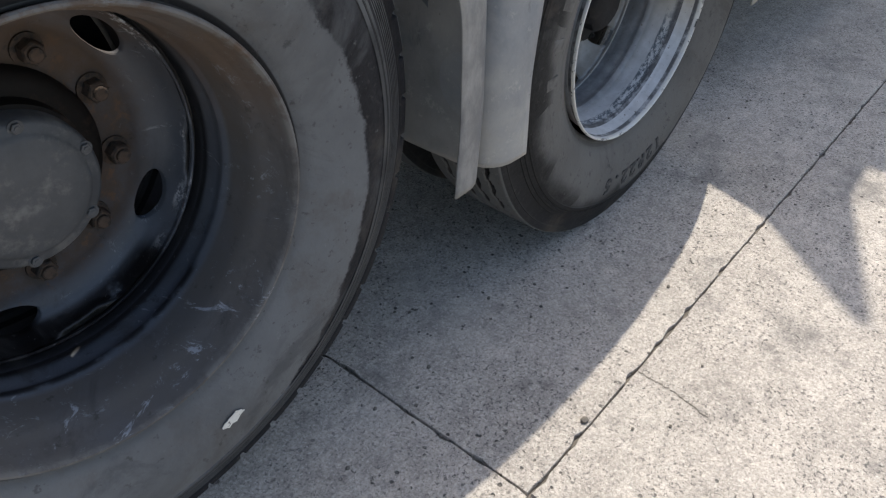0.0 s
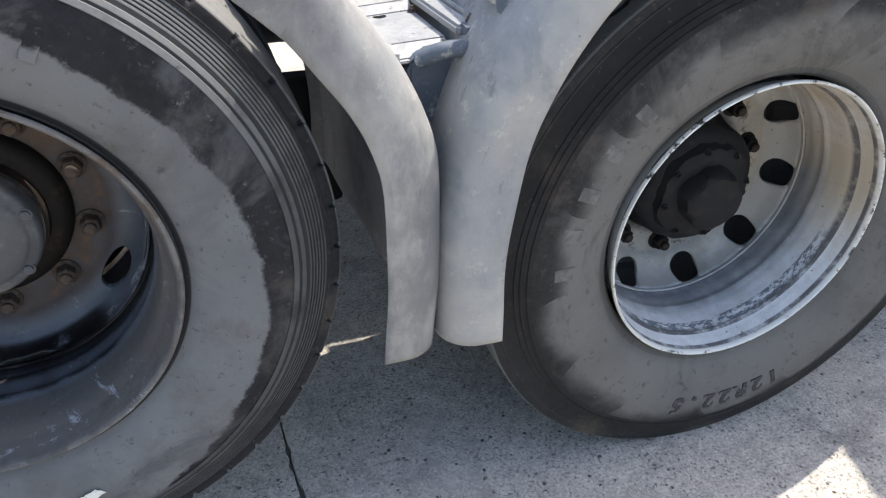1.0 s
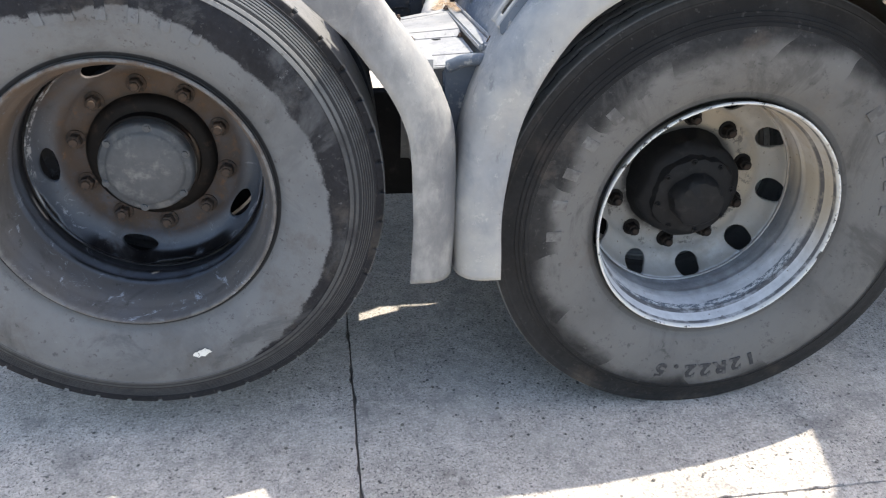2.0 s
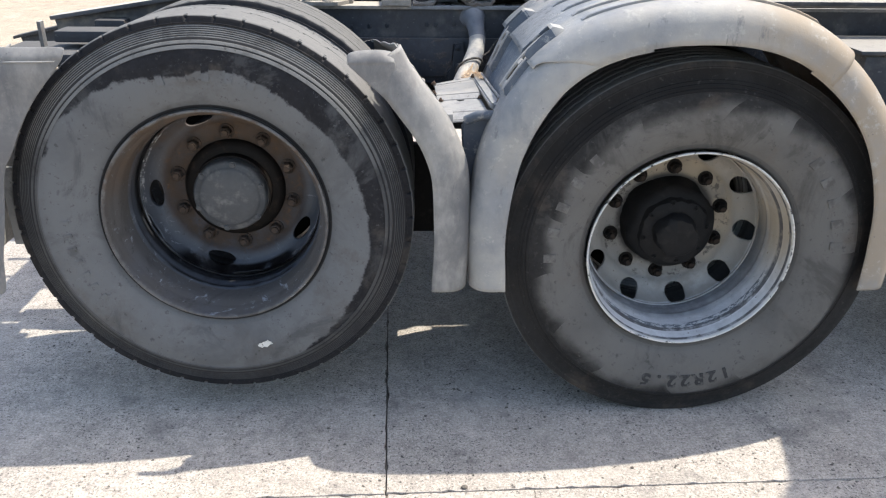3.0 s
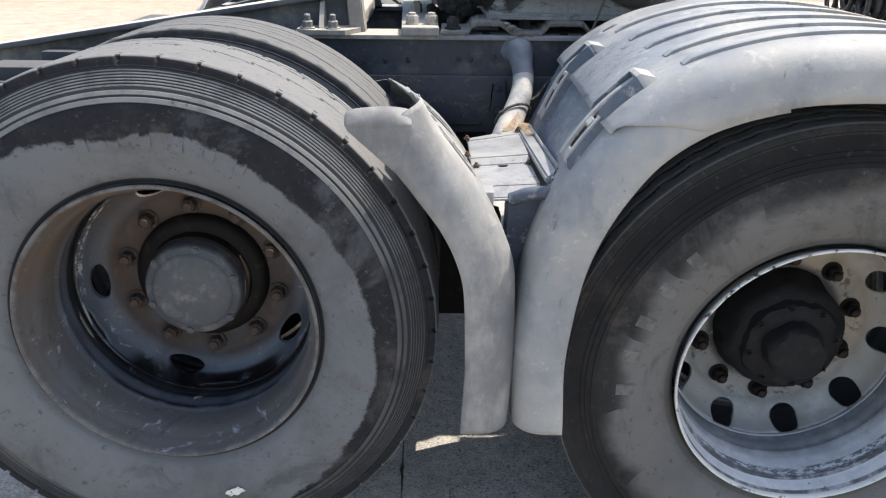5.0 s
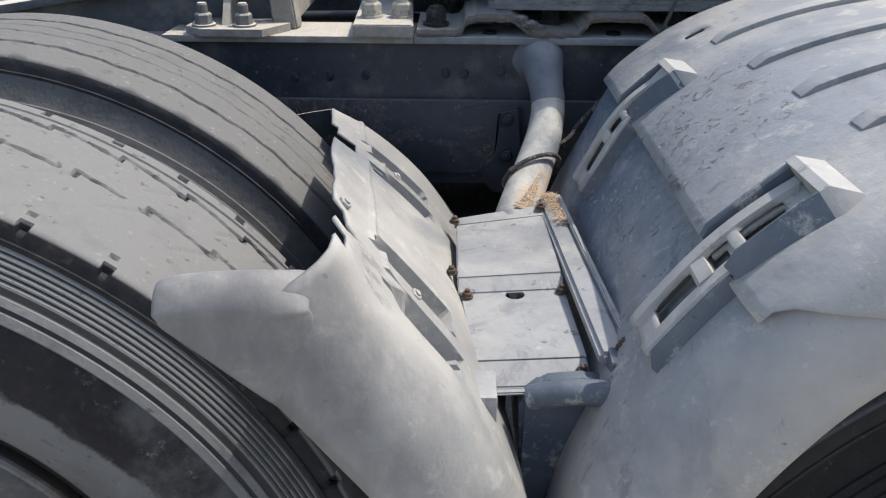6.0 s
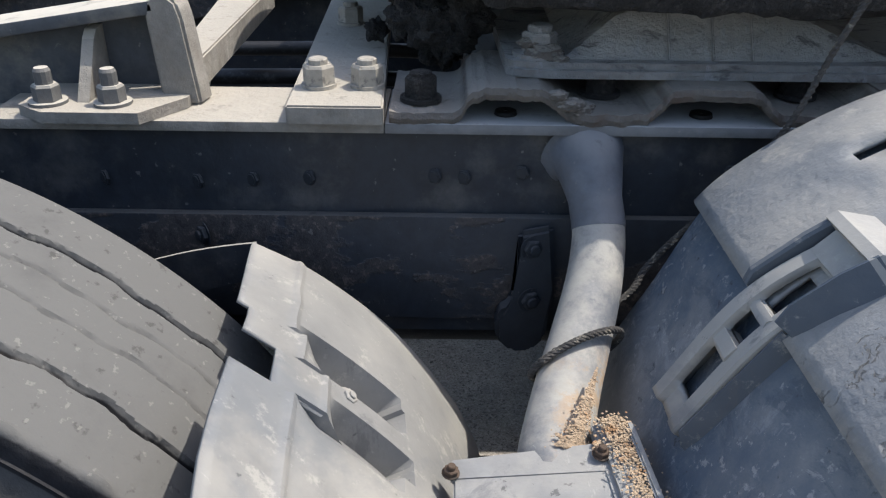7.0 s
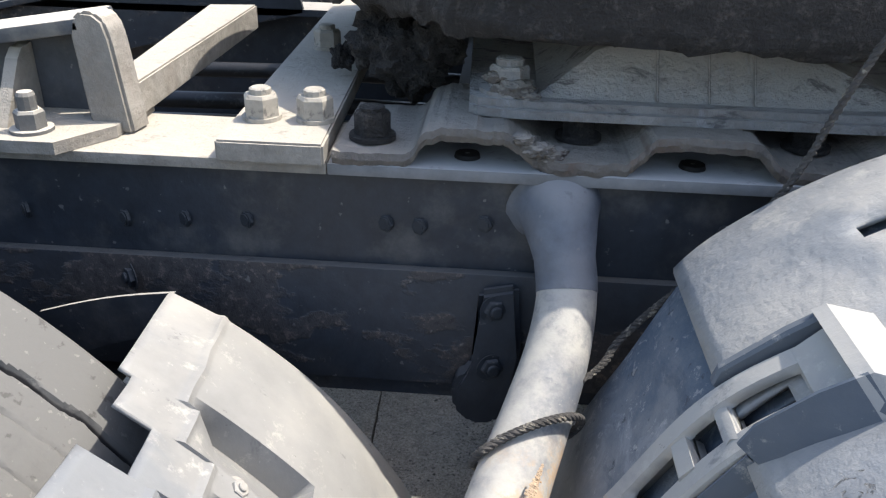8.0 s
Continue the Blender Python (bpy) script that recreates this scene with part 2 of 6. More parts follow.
    if crazed:
        spread = m.math("MULTIPLY", m.math("SUBTRACT", m.noise(14, 6, 0.7, shift=99), 0.5), 0.14)
        x, y = m.math("ADD", m.axis(0), spread), m.math("ADD", m.axis(1), spread)
        area = m.math("MULTIPLY", m.math("MULTIPLY", m.span(x, -0.350, -0.375), m.span(y, 0.10, 0.130)), m.span(y, 0.350, 0.320))
        lines = m.math("MULTIPLY", m.span(m.noise(48, 7, 0.72, shift=19, warp=1.6), 0.56, 0.60), m.span(m.noise(17, 4, 0.6, shift=39), 0.48, 0.56))
        m.coat((0.175, 0.180, 0.188), m.math("MULTIPLY", area, m.span(m.noise(24, 6, 0.7, shift=29), 0.42, 0.58, 0.1, 0.5)), 0.7)
        m.coat((0.10, 0.104, 0.112), m.math("MULTIPLY", m.math("MULTIPLY", area, lines), 0.55))
        m.relief(m.math("MULTIPLY", area, lines), -1.5)
    m.relief(m.noise(150, 4), 0.22).relief(m.noise(11, 4, shift=3), 0.9).relief(m.noise(45, 6, 0.72, shift=13), 0.32)
    return m.done(0.0016)


def make_paint(name, base, dust, amount, rough=0.5, rust=0.0, flakes=0.0, lumps=0.0, patch=0.0, strokes=0.0):
    """Old chassis paint, dusty where it faces up."""
    m = Mat(name, base, rough, spec=0.4)
    m.mottle(6, 0.3).mottle(50, 0.25, shift=2)
    m.coat(tuple(0.55 * d for d in dust), m.math("MULTIPLY", m.span(m.noise(11, 7, 0.68, shift=5), 0.46, 0.70), amount), 0.85)
    if rust:
        m.coat((0.10, 0.055, 0.035), m.math("MULTIPLY", m.span(m.noise(17, 7, 0.72, shift=9), 0.5, 0.64), rust), 0.9)
        m.coat((0.20, 0.11, 0.06), m.math("MULTIPLY", m.span(m.noise(60, 5, 0.7, shift=12), 0.58, 0.7), rust * 0.7), 0.95)
    if patch:
        area = m.math("MULTIPLY", m.span(m.noise(4.2, 7, 0.62, (1, 1, 1.6), shift=2.2), 0.50, 0.53), patch)
        m.coat((0.075, 0.062, 0.055), area, 0.85)
        crust = m.noise(75, 6, 0.75, shift=22)
        m.coat((0.21, 0.17, 0.145), m.math("MULTIPLY", area, m.span(crust, 0.53, 0.62)), 0.9)
        m.coat((0.014, 0.014, 0.017), m.math("MULTIPLY", area, m.span(crust, 0.46, 0.40)), 0.8)
        m.relief(m.math("MULTIPLY", area, crust), 2.5)
    if flakes:
        m.coat((0.30, 0.29, 0.27), m.math("MULTIPLY", m.span(m.noise(85, 3, 0.6, shift=3), 0.66, 0.72), flakes))
    top = m.span(m.up(), 0.35, 0.8)
    m.coat(dust, m.math("MULTIPLY", top, m.span(m.noise(20, 6, 0.65, shift=7), 0.2, 0.5, 0.72, 0.98)), 0.95)
    m.coat(tuple(0.5 * d for d in dust), m.math("MULTIPLY", top, m.math("MULTIPLY", m.span(m.noise(33, 7, 0.75, shift=27), 0.56, 0.66), 0.6)), 0.9)
    m.relief(m.noise(90, 5), 0.5).relief(m.noise(15, 4, shift=3), 0.4)
    if strokes:
        m.coat((0.055, 0.055, 0.06), m.math("MULTIPLY", m.span(m.noise(30, 8, 0.74, (0.5, 1, 1), shift=43, warp=1.2), 0.53, 0.62), strokes), 0.5)
        m.coat((0.30, 0.315, 0.34), m.math("MULTIPLY", m.span(m.noise(44, 7, 0.74, (1.4, 0.6, 0.6), shift=53, warp=0.8), 0.57, 0.64), 0.6 * strokes), 0.5)
    if lumps:
        m.relief(m.noise(55, 6, 0.7, shift=33), lumps)
    return m.done(0.0014)


def make_tube():
    """Grey tube, stained tan at its foot."""
    m = Mat("dusty_tube_paint", (0.155, 0.165, 0.185), 0.65, spec=0.4)
    m.mottle(7, 0.25).mottle(45, 0.2, shift=2)
    m.coat((0.40, 0.385, 0.35), m.math("MULTIPLY", m.span(m.noise(9, 7, 0.68, shift=5), 0.32, 0.56), 0.92), 0.85)
    m.coat((0.10, 0.115, 0.145), m.math("MULTIPLY", m.span(m.noise(11, 7, 0.72, shift=15), 0.52, 0.66), 0.7), 0.6)
    foot = m.span(m.math("ADD", m.axis(2), m.math("MULTIPLY", m.noise(22, 6, 0.7, shift=3), 0.06)), 0.965, 0.935)
    foot = m.math("MULTIPLY", foot, m.span(m.axis(0), -0.615, -0.585))
    m.coat((0.40, 0.30, 0.21), m.math("MULTIPLY", foot, m.span(m.noise(45, 7, 0.74, shift=13), 0.44, 0.58)), 0.95)
    m.coat((0.38, 0.37, 0.34), m.math("MULTIPLY", m.span(m.noise(95, 4, shift=23), 0.64, 0.7), 0.5))
    m.relief(m.noise(90, 5), 0.5).relief(m.noise(18, 4, shift=3), 0.4)
    return m.done(0.0014)


def make_step():
    """Dull galvanised sheet with smudges, scratches and a thin dust."""
    m = Mat("galvanised_step", (0.25, 0.255, 0.26), 0.55, 0.15)
    m.mottle(5, 0.2).mottle(40, 0.15, shift=4)
    m.coat((0.33, 0.325, 0.31), m.math("MULTIPLY", m.span(m.noise(8, 7, 0.68, shift=3), 0.42, 0.62), 0.75), 0.8)
    m.coat((0.15, 0.155, 0.17), m.math("MULTIPLY", m.span(m.noise(12, 8, 0.74, shift=13, warp=0.8), 0.53, 0.64), 0.65), 0.6)
    m.coat((0.07, 0.07, 0.075), m.math("MULTIPLY", m.span(m.noise(50, 6, 0.7, shift=23), 0.63, 0.68), 0.7), 0.7)
    m.coat((0.42, 0.41, 0.39), m.math("MULTIPLY", m.span(m.noise(90, 5, 0.7, (1, 0.4, 1), shift=33), 0.62, 0.69), 0.5), 0.7)
    m.relief(m.noise(90, 5), 0.4).relief(m.noise(9, 4, shift=3), 0.9)
    return m.done(0.0014)


def make_silver():
    m = Mat("silver_rim_paint", (0.56, 0.575, 0.595), 0.4, 0.15)
    m.mottle(5, 0.15).mottle(40, 0.18, shift=4)
    r, y0, z = m.radius(), m.axis(1), m.axis(2)
    # tan film towards the upper right, its paleness standing for light there
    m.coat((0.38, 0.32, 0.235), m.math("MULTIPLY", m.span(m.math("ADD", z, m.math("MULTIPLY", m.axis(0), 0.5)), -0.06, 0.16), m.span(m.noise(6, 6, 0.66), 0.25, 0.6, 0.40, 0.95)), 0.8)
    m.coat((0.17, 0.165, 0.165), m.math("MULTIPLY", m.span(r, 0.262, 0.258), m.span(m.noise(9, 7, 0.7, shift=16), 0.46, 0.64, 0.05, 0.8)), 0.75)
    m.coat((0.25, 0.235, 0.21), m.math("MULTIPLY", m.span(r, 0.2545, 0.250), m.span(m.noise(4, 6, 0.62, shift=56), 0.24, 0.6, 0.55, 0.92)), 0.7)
    m.coat((0.40, 0.34, 0.26), m.math("MULTIPLY", m.math("MULTIPLY", m.span(r, 0.21, 0.19), m.span(m.math("ADD", m.axis(0), m.axis(2)), -0.10, 0.12)), m.span(m.noise(8, 6, 0.66, shift=66), 0.36, 0.56, 0.1, 0.9)), 0.8)
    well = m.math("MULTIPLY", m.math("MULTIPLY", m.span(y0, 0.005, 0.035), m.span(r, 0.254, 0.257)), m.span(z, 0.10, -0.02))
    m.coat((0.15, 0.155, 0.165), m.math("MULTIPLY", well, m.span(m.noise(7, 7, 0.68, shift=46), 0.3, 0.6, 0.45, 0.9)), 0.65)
    y = m.math("ADD", y0, m.math("MULTIPLY", m.math("SUBTRACT", m.noise(12, 4, 0.6, shift=4), 0.5), 0.018))
    band = m.math("MULTIPLY", m.span(y, -0.042, -0.038), m.span(y, -0.012, -0.016))
    low = m.math("MULTIPLY", m.span(z, -0.05, -0.13), m.span(r, 0.258, 0.262))
    m.coat((0.06, 0.08, 0.105), m.math("MULTIPLY", m.math("MULTIPLY", band, low), m.span(m.noise(42, 8, 0.8, (1, 2.2, 1), shift=2), 0.45, 0.54, 0.0, 0.9)), 0.7)
    m.coat((0.12, 0.09, 0.07), m.math("MULTIPLY", m.span(m.noise(80, 6, 0.72, shift=6), 0.62, 0.68), 0.85), 0.85)
    m.coat((0.05, 0.05, 0.055), m.math("MULTIPLY", m.math("ADD", m.math("MULTIPLY", m.span(r, 0.2660, 0.2668), m.span(r, 0.2712, 0.2704)), m.math("MULTIPLY", m.span(r, 0.2766, 0.2771), m.span(r, 0.2788, 0.2784)), True), m.span(m.noise(14, 6, 0.7, shift=26), 0.36, 0.56, 0.25, 0.9)), 0.8)
    m.coat((0.62, 0.61, 0.57), m.math("MULTIPLY", m.span(r, 0.2780, 0.2792), m.span(m.noise(16, 7, 0.74, shift=12), 0.38, 0.52, 0.25, 1.0)), 0.6)
    m.coat((0.04, 0.038, 0.037), m.math("MULTIPLY", m.span(r, 0.2790, 0.2806), m.span(m.noise(40, 6, 0.7, shift=42), 0.56, 0.62)), 0.7)
    m.coat((0.05, 0.048, 0.047), m.math("MULTIPLY", m.span(r, 0.158, 0.138), m.span(m.noise(16, 7, 0.72, shift=8), 0.28, 0.5)), 0.6)
    m.coat((0.06, 0.055, 0.052), m.math("MULTIPLY", m.math("MULTIPLY", m.span(r, 0.20, 0.19), m.span(m.noise(26, 7, 0.75, shift=36), 0.54, 0.62)), 0.8), 0.7)
    m.relief(m.noise(110, 4), 0.3)
    return m.done(0.0012)


def make_dark_rim():
    m = Mat("dark_rim_paint", (0.070, 0.079, 0.096), 0.5, 0.0, 0.4)
    m.mottle(6, 0.3)
    r, y, z = m.radius(), m.axis(1), m.axis(2)
    m.coat((0.086, 0.079, 0.074), m.math("MULTIPLY", m.span(r, 0.2622, 0.2636), m.span(m.noise(7, 6, 0.65, shift=4), 0.25, 0.6, 0.55, 0.97)), 0.85)
    m.coat((0.078, 0.054, 0.039), m.math("MULTIPLY", m.span(r, 0.222, 0.190), m.span(m.noise(13, 7, 0.72, shift=2), 0.28, 0.6, 0.25, 0.95)), 0.9)
    m.coat((0.15, 0.085, 0.045), m.math("MULTIPLY", m.span(r, 0.215, 0.196), m.math("MULTIPLY", m.span(m.noise(34, 7, 0.75, shift=32), 0.54, 0.66), 0.7)), 0.95)
    # browner towards the top of the rim
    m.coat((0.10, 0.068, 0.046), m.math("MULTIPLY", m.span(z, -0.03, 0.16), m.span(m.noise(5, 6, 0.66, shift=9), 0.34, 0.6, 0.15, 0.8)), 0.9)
    m.coat((0.19, 0.205, 0.23), m.math("MULTIPLY", m.math("MULTIPLY", m.span(r, 0.205, 0.225), m.span(m.noise(20, 8, 0.8, (1, 1, 1), shift=5, warp=1.2), 0.585, 0.64)), 0.55))
    m.coat((0.13, 0.125, 0.12), m.math("MULTIPLY", m.span(r, 0.283, 0.2865), m.span(m.noise(18, 6, 0.7, shift=45), 0.42, 0.58)), 0.8)
    m.coat((0.02, 0.02, 0.022), m.math("MULTIPLY", m.math("MULTIPLY", m.span(r, 0.2530, 0.2545), m.span(r, 0.2622, 0.2612)), m.span(y, 0.070, 0.080)), 0.35)
    chip = m.math("MULTIPLY", m.span(r, 0.2470, 0.2490), m.span(r, 0.2548, 0.2538))
    m.coat((0.40, 0.405, 0.42), m.math("MULTIPLY", chip, m.math("MULTIPLY", m.span(m.noise(46, 8, 0.78, shift=15), 0.50, 0.56), m.span(m.noise(5, 3, 0.5, shift=95), 0.44, 0.56))), 0.6)
    m.coat((0.30, 0.32, 0.36), m.math("MULTIPLY", m.math("MULTIPLY", m.span(r, 0.200, 0.215), m.span(z, 0.02, -0.06)), m.math("MULTIPLY", m.span(m.noise(9, 9, 0.78, (1, 1, 1.8), shift=85, warp=1.6), 0.60, 0.65), 0.7)), 0.6)
    wet = m.math("MULTIPLY", m.span(z, -0.17, -0.20), m.math("MULTIPLY", m.span(r, 0.232, 0.240), m.span(r, 0.262, 0.258)))
    m.coat((0.004, 0.004, 0.005), m.math("MULTIPLY", wet, m.span(m.noise(6, 5, 0.6, shift=23), 0.44, 0.50)), 0.3)
    m.coat((0.045, 0.042, 0.042), m.math("MULTIPLY", m.span(m.noise(6, 8, 0.72, shift=55, warp=0.9), 0.52, 0.64), 0.55), 0.7)
    m.coat((0.16, 0.155, 0.15), m.math("MULTIPLY", m.span(m.noise(70, 6, 0.75, shift=65), 0.62, 0.69), 0.5), 0.8)
    m.coat((0.03, 0.027, 0.025), m.math("MULTIPLY", m.span(m.noise(32, 7, 0.74, shift=75), 0.60, 0.67), 0.6), 0.7)
    m.relief(m.noise(70, 5), 0.5).relief(m.noise(14, 5, shift=7), 0.4)
    return m.done(0.0012)


def make_simple(name, base, rough=0.7, metal=0.0, mot=0.25, scale=30, second=None, lo=0.5, hi=0.65, bump=0.4, dist=0.0015, spec=0.5):
    m = Mat(name, base, rough, metal, spec)
    m.mottle(scale * 0.3, mot).mottle(scale * 2, mot * 0.7, shift=4)
    if second:
        m.coat(second, m.span(m.noise(scale, 6, 0.68, shift=7), lo, hi))
    m.relief(m.noise(scale * 3, 5), bump)
    return m.done(dist)


BROWN_WALL = make_simple("brown_wall_paint", (0.085, 0.05, 0.042), 0.7, 0, 0.2, 3, (0.12, 0.08, 0.065), 0.5, 0.7)
RED_STEEL = make_simple("faded_red_paint", (0.42, 0.12, 0.085), 0.6, 0, 0.2, 6, (0.30, 0.10, 0.075), 0.5, 0.65)
DUST = (0.43, 0.405, 0.355)
CONCRETE, JOINT = make_concrete(), make_joint()
CONCRETE_TAN = make_concrete("tan_concrete", (0.37, 0.315, 0.245))
# pale stripe colour: includes the sun on the upper shoulder
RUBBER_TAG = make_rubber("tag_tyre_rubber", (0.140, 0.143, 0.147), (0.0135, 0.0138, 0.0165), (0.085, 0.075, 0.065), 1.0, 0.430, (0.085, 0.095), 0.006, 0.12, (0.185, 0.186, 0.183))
RUBBER_INNER = make_rubber("inner_tyre_rubber", (0.10, 0.10, 0.102), (0.026, 0.0262, 0.029), (0.085, 0.075, 0.065), 5.0, 0.40, (0.0, 0.0), 0.02, 0.12, (0.12, 0.12, 0.118), lined=False)
# near-black stripe colour: the mudguard's shade painted on the upper shoulder
RUBBER_DRIVE = make_rubber("drive_tyre_rubber", (0.132, 0.127, 0.120), (0.021, 0.0205, 0.0205), (0.105, 0.084, 0.067), 17.0, 0.425, (-0.05, 0.05), 0.030, 0.10, (0.013, 0.0125, 0.0125), lined=False, wedges=0.024)
GUARD = make_guard()
GUARD_SHADED_DIRTY = make_guard("shaded_dirty_mudguard_plastic", (0.21, 0.21, 0.207), (0.345, 0.332, 0.306), shaded_soil=0.8)
# guard plastic with the blue shade of the rear slope in its colour
GUARD_SHADED_WORN = make_guard("shaded_worn_mudguard_plastic", shade_wear=0.9)
GUARD_TOP = make_guard("sunlit_mudguard_plastic", shade_wear=0.28, crazed=True)
# guard plastic with shade painted in as dark blue-grey
GUARD_SHADE_BLUE = make_guard("shaded_blue_grey_plastic", (0.050, 0.068, 0.096), (0.105, 0.120, 0.140))
CHASSIS = make_paint("chassis_paint", (0.021, 0.027, 0.037), (0.30, 0.285, 0.26), 0.38, 0.5, rust=0.0, flakes=0.3)
CHASSIS_WORN = make_paint("flaking_chassis_paint", (0.024, 0.029, 0.038), (0.095, 0.094, 0.093), 0.5, 0.6, rust=0.0, flakes=0.3, patch=0.45)
DUSTY_STEEL = make_paint("dusty_steel", (0.11, 0.11, 0.11), DUST, 0.7, 0.7, rust=0.2, flakes=0.25, lumps=0.8)
DUSTY_RAMP = make_paint("dusty_ramp_paint", (0.06, 0.066, 0.076), DUST, 0.55, 0.6, flakes=0.3)
PALE_STEEL = make_paint("pale_dusty_steel", (0.24, 0.225, 0.203), (0.375, 0.345, 0.297), 0.8, 0.85, rust=0.12, flakes=0.3, lumps=2.5)
GREASE = make_paint("greasy_cast_iron", (0.22, 0.22, 0.222), (0.39, 0.38, 0.365), 0.85, 0.62, rust=0.25, flakes=0.3, lumps=5.0, strokes=0.75)
TAR = make_simple("caked_grease", (0.027, 0.025, 0.0245), 0.65, 0, 0.4, 110, (0.075, 0.068, 0.063), 0.52, 0.66, 2.4, 0.007)
# oily strip, with the fifth wheel's shade painted in as darker blue-grey
OILY_SHADED_STRIP = make_paint("oily_shaded_strip_paint", (0.14, 0.148, 0.16), (0.37, 0.375, 0.38), 0.6, 0.5, flakes=0.2)
BEARER = make_paint("oily_bearer_steel", (0.125, 0.115, 0.107), (0.26, 0.24, 0.215), 0.8, 0.6, rust=0.4, flakes=0.2, lumps=5.0)
PIPE = make_tube()
# colour of the tube's top end, with the shade on it painted in
TUBE_SHADE = make_paint("shaded_tube_paint", (0.10, 0.113, 0.137), (0.215, 0.22, 0.232), 0.6, 0.6, flakes=0.2)
BRACKET = make_paint("dark_bracket_paint", (0.020, 0.025, 0.033), (0.07, 0.072, 0.078), 0.5, 0.6, flakes=0.2)
PLATE = make_step()
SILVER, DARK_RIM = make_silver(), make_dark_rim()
BLACK_HUB = make_simple("oily_hub", (0.009, 0.009, 0.0095), 0.65, 0.0, 0.3, 24, (0.024, 0.023, 0.022), 0.52, 0.74, spec=0.2)
CAP = make_simple("dusty_hub_cap", (0.070, 0.0745, 0.081), 0.6, 0.1, 0.2, 20, (0.15, 0.15, 0.15), 0.5, 0.7)
OILY_RUST = make_simple("oily_rust", (0.013, 0.011, 0.010), 0.6, 0.0, 0.3, 24, (0.036, 0.025, 0.019), 0.54, 0.68, spec=0.15)
RUST = make_simple("rusty_nut", (0.085, 0.058, 0.043), 0.85, 0.1, 0.3, 60, (0.04, 0.034, 0.03), 0.48, 0.6)
NUT = make_simple("dusty_nut", (0.33, 0.305, 0.265), 0.85, 0.1, 0.2, 60, (0.15, 0.14, 0.13), 0.55, 0.68)
DIRT = make_simple("dry_orange_dirt", (0.42, 0.32, 0.225), 0.97, 0, 0.3, 70, (0.30, 0.17, 0.085), 0.5, 0.64, 1.2, 0.003)
ROPE = make_simple("dirty_rope", (0.055, 0.052, 0.05), 0.95, 0, 0.3, 90, (0.26, 0.235, 0.19), 0.56, 0.66, 1.0, 0.002)
HOSE = make_simple("black_hose", (0.014, 0.014, 0.015), 0.45, 0, 0.2, 40, (0.06, 0.06, 0.06), 0.56, 0.7)
MARK = make_simple("worn_letter_rubber", (0.028, 0.028, 0.03), 0.8, 0, 0.25, 60, (0.085, 0.082, 0.08), 0.48, 0.62)
PALE_MARK = make_simple("pale_letter_rubber", (0.122, 0.117, 0.111), 0.85, 0, 0.2, 30, (0.075, 0.071, 0.067), 0.42, 0.60)
LABEL = make_simple("torn_white_label", (0.62, 0.61, 0.57), 0.8, 0, 0.1, 40, (0.13, 0.12, 0.11), 0.56, 0.62)
TANK = make_simple("white_cab_paint", (0.62, 0.62, 0.60), 0.35, 0, 0.05, 4, (0.45, 0.43, 0.38), 0.6, 0.8, 0.05)


# ---------- mesh helpers ----------
def thing(name, label, category, group="", kind=""):
    return tagged(new(name), label, category, group, kind)


def part(name, bm, material, parent, label="", smooth=40):
    bmesh.ops.recalc_face_normals(bm, faces=bm.faces)
    me = bpy.data.meshes.new(name)
    bm.to_mesh(me)
    bm.free()
    me.materials.append(material)
    ob = new(name, me)
    ob.parent = parent
    if smooth:
        me.shade_smooth()
        me.set_sharp_from_angle(angle=radians(smooth))
    return tagged(ob, label)


def same_part(name, me, parent, m=None, label=""):
    ob = new(name, me)
    ob.parent = parent
    if m is not None:
        ob.matrix_local = m
    return tagged(ob, label)


def thick(ob, t, offset=-1.0):
    s = ob.modifiers.new("thickness", "SOLIDIFY")
    s.thickness, s.offset, s.use_even_offset = t, offset, False
    return ob


def box(bm, x0, x1, y0, y1, z0, z1, bevel=0.0, m=None):
    made = bmesh.ops.create_cube(bm, size=1)["verts"]
    for v in made:
        v.co = Vector((x0 + (v.co.x + 0.5) * (x1 - x0), y0 + (v.co.y + 0.5) * (y1 - y0), z0 + (v.co.z + 0.5) * (z1 - z0)))
    if bevel:
        edges = list({e for v in made for e in v.link_edges})
        got = bmesh.ops.bevel(bm, geom=edges, offset=bevel, segments=2, affect="EDGES", profile=0.6)
        made = list({v for f in got["faces"] for v in f.verts} | {v for v in made if v.is_valid})
    if m is not None:
        bmesh.ops.transform(bm, matrix=m, verts=made)
    return bm


def lathe(bm, profile, segs=96, wobble=None, close=True):
    """Turn a profile of (r, y) round the y axis."""
    rings = []
    for r, y in profile:
        rings.append([bm.verts.new((r * math.cos(2 * math.pi * k / segs), y, r * math.sin(2 * math.pi * k / segs))) for k in range(segs)])
    for a, b in zip(rings, rings[1:]):
        for k in range(segs):
            j = (k + 1) % segs
            bm.faces.new((a[k], a[j], b[j], b[k]))
    return rings


def cap_ring(bm, ring):
    bm.faces.new(ring)


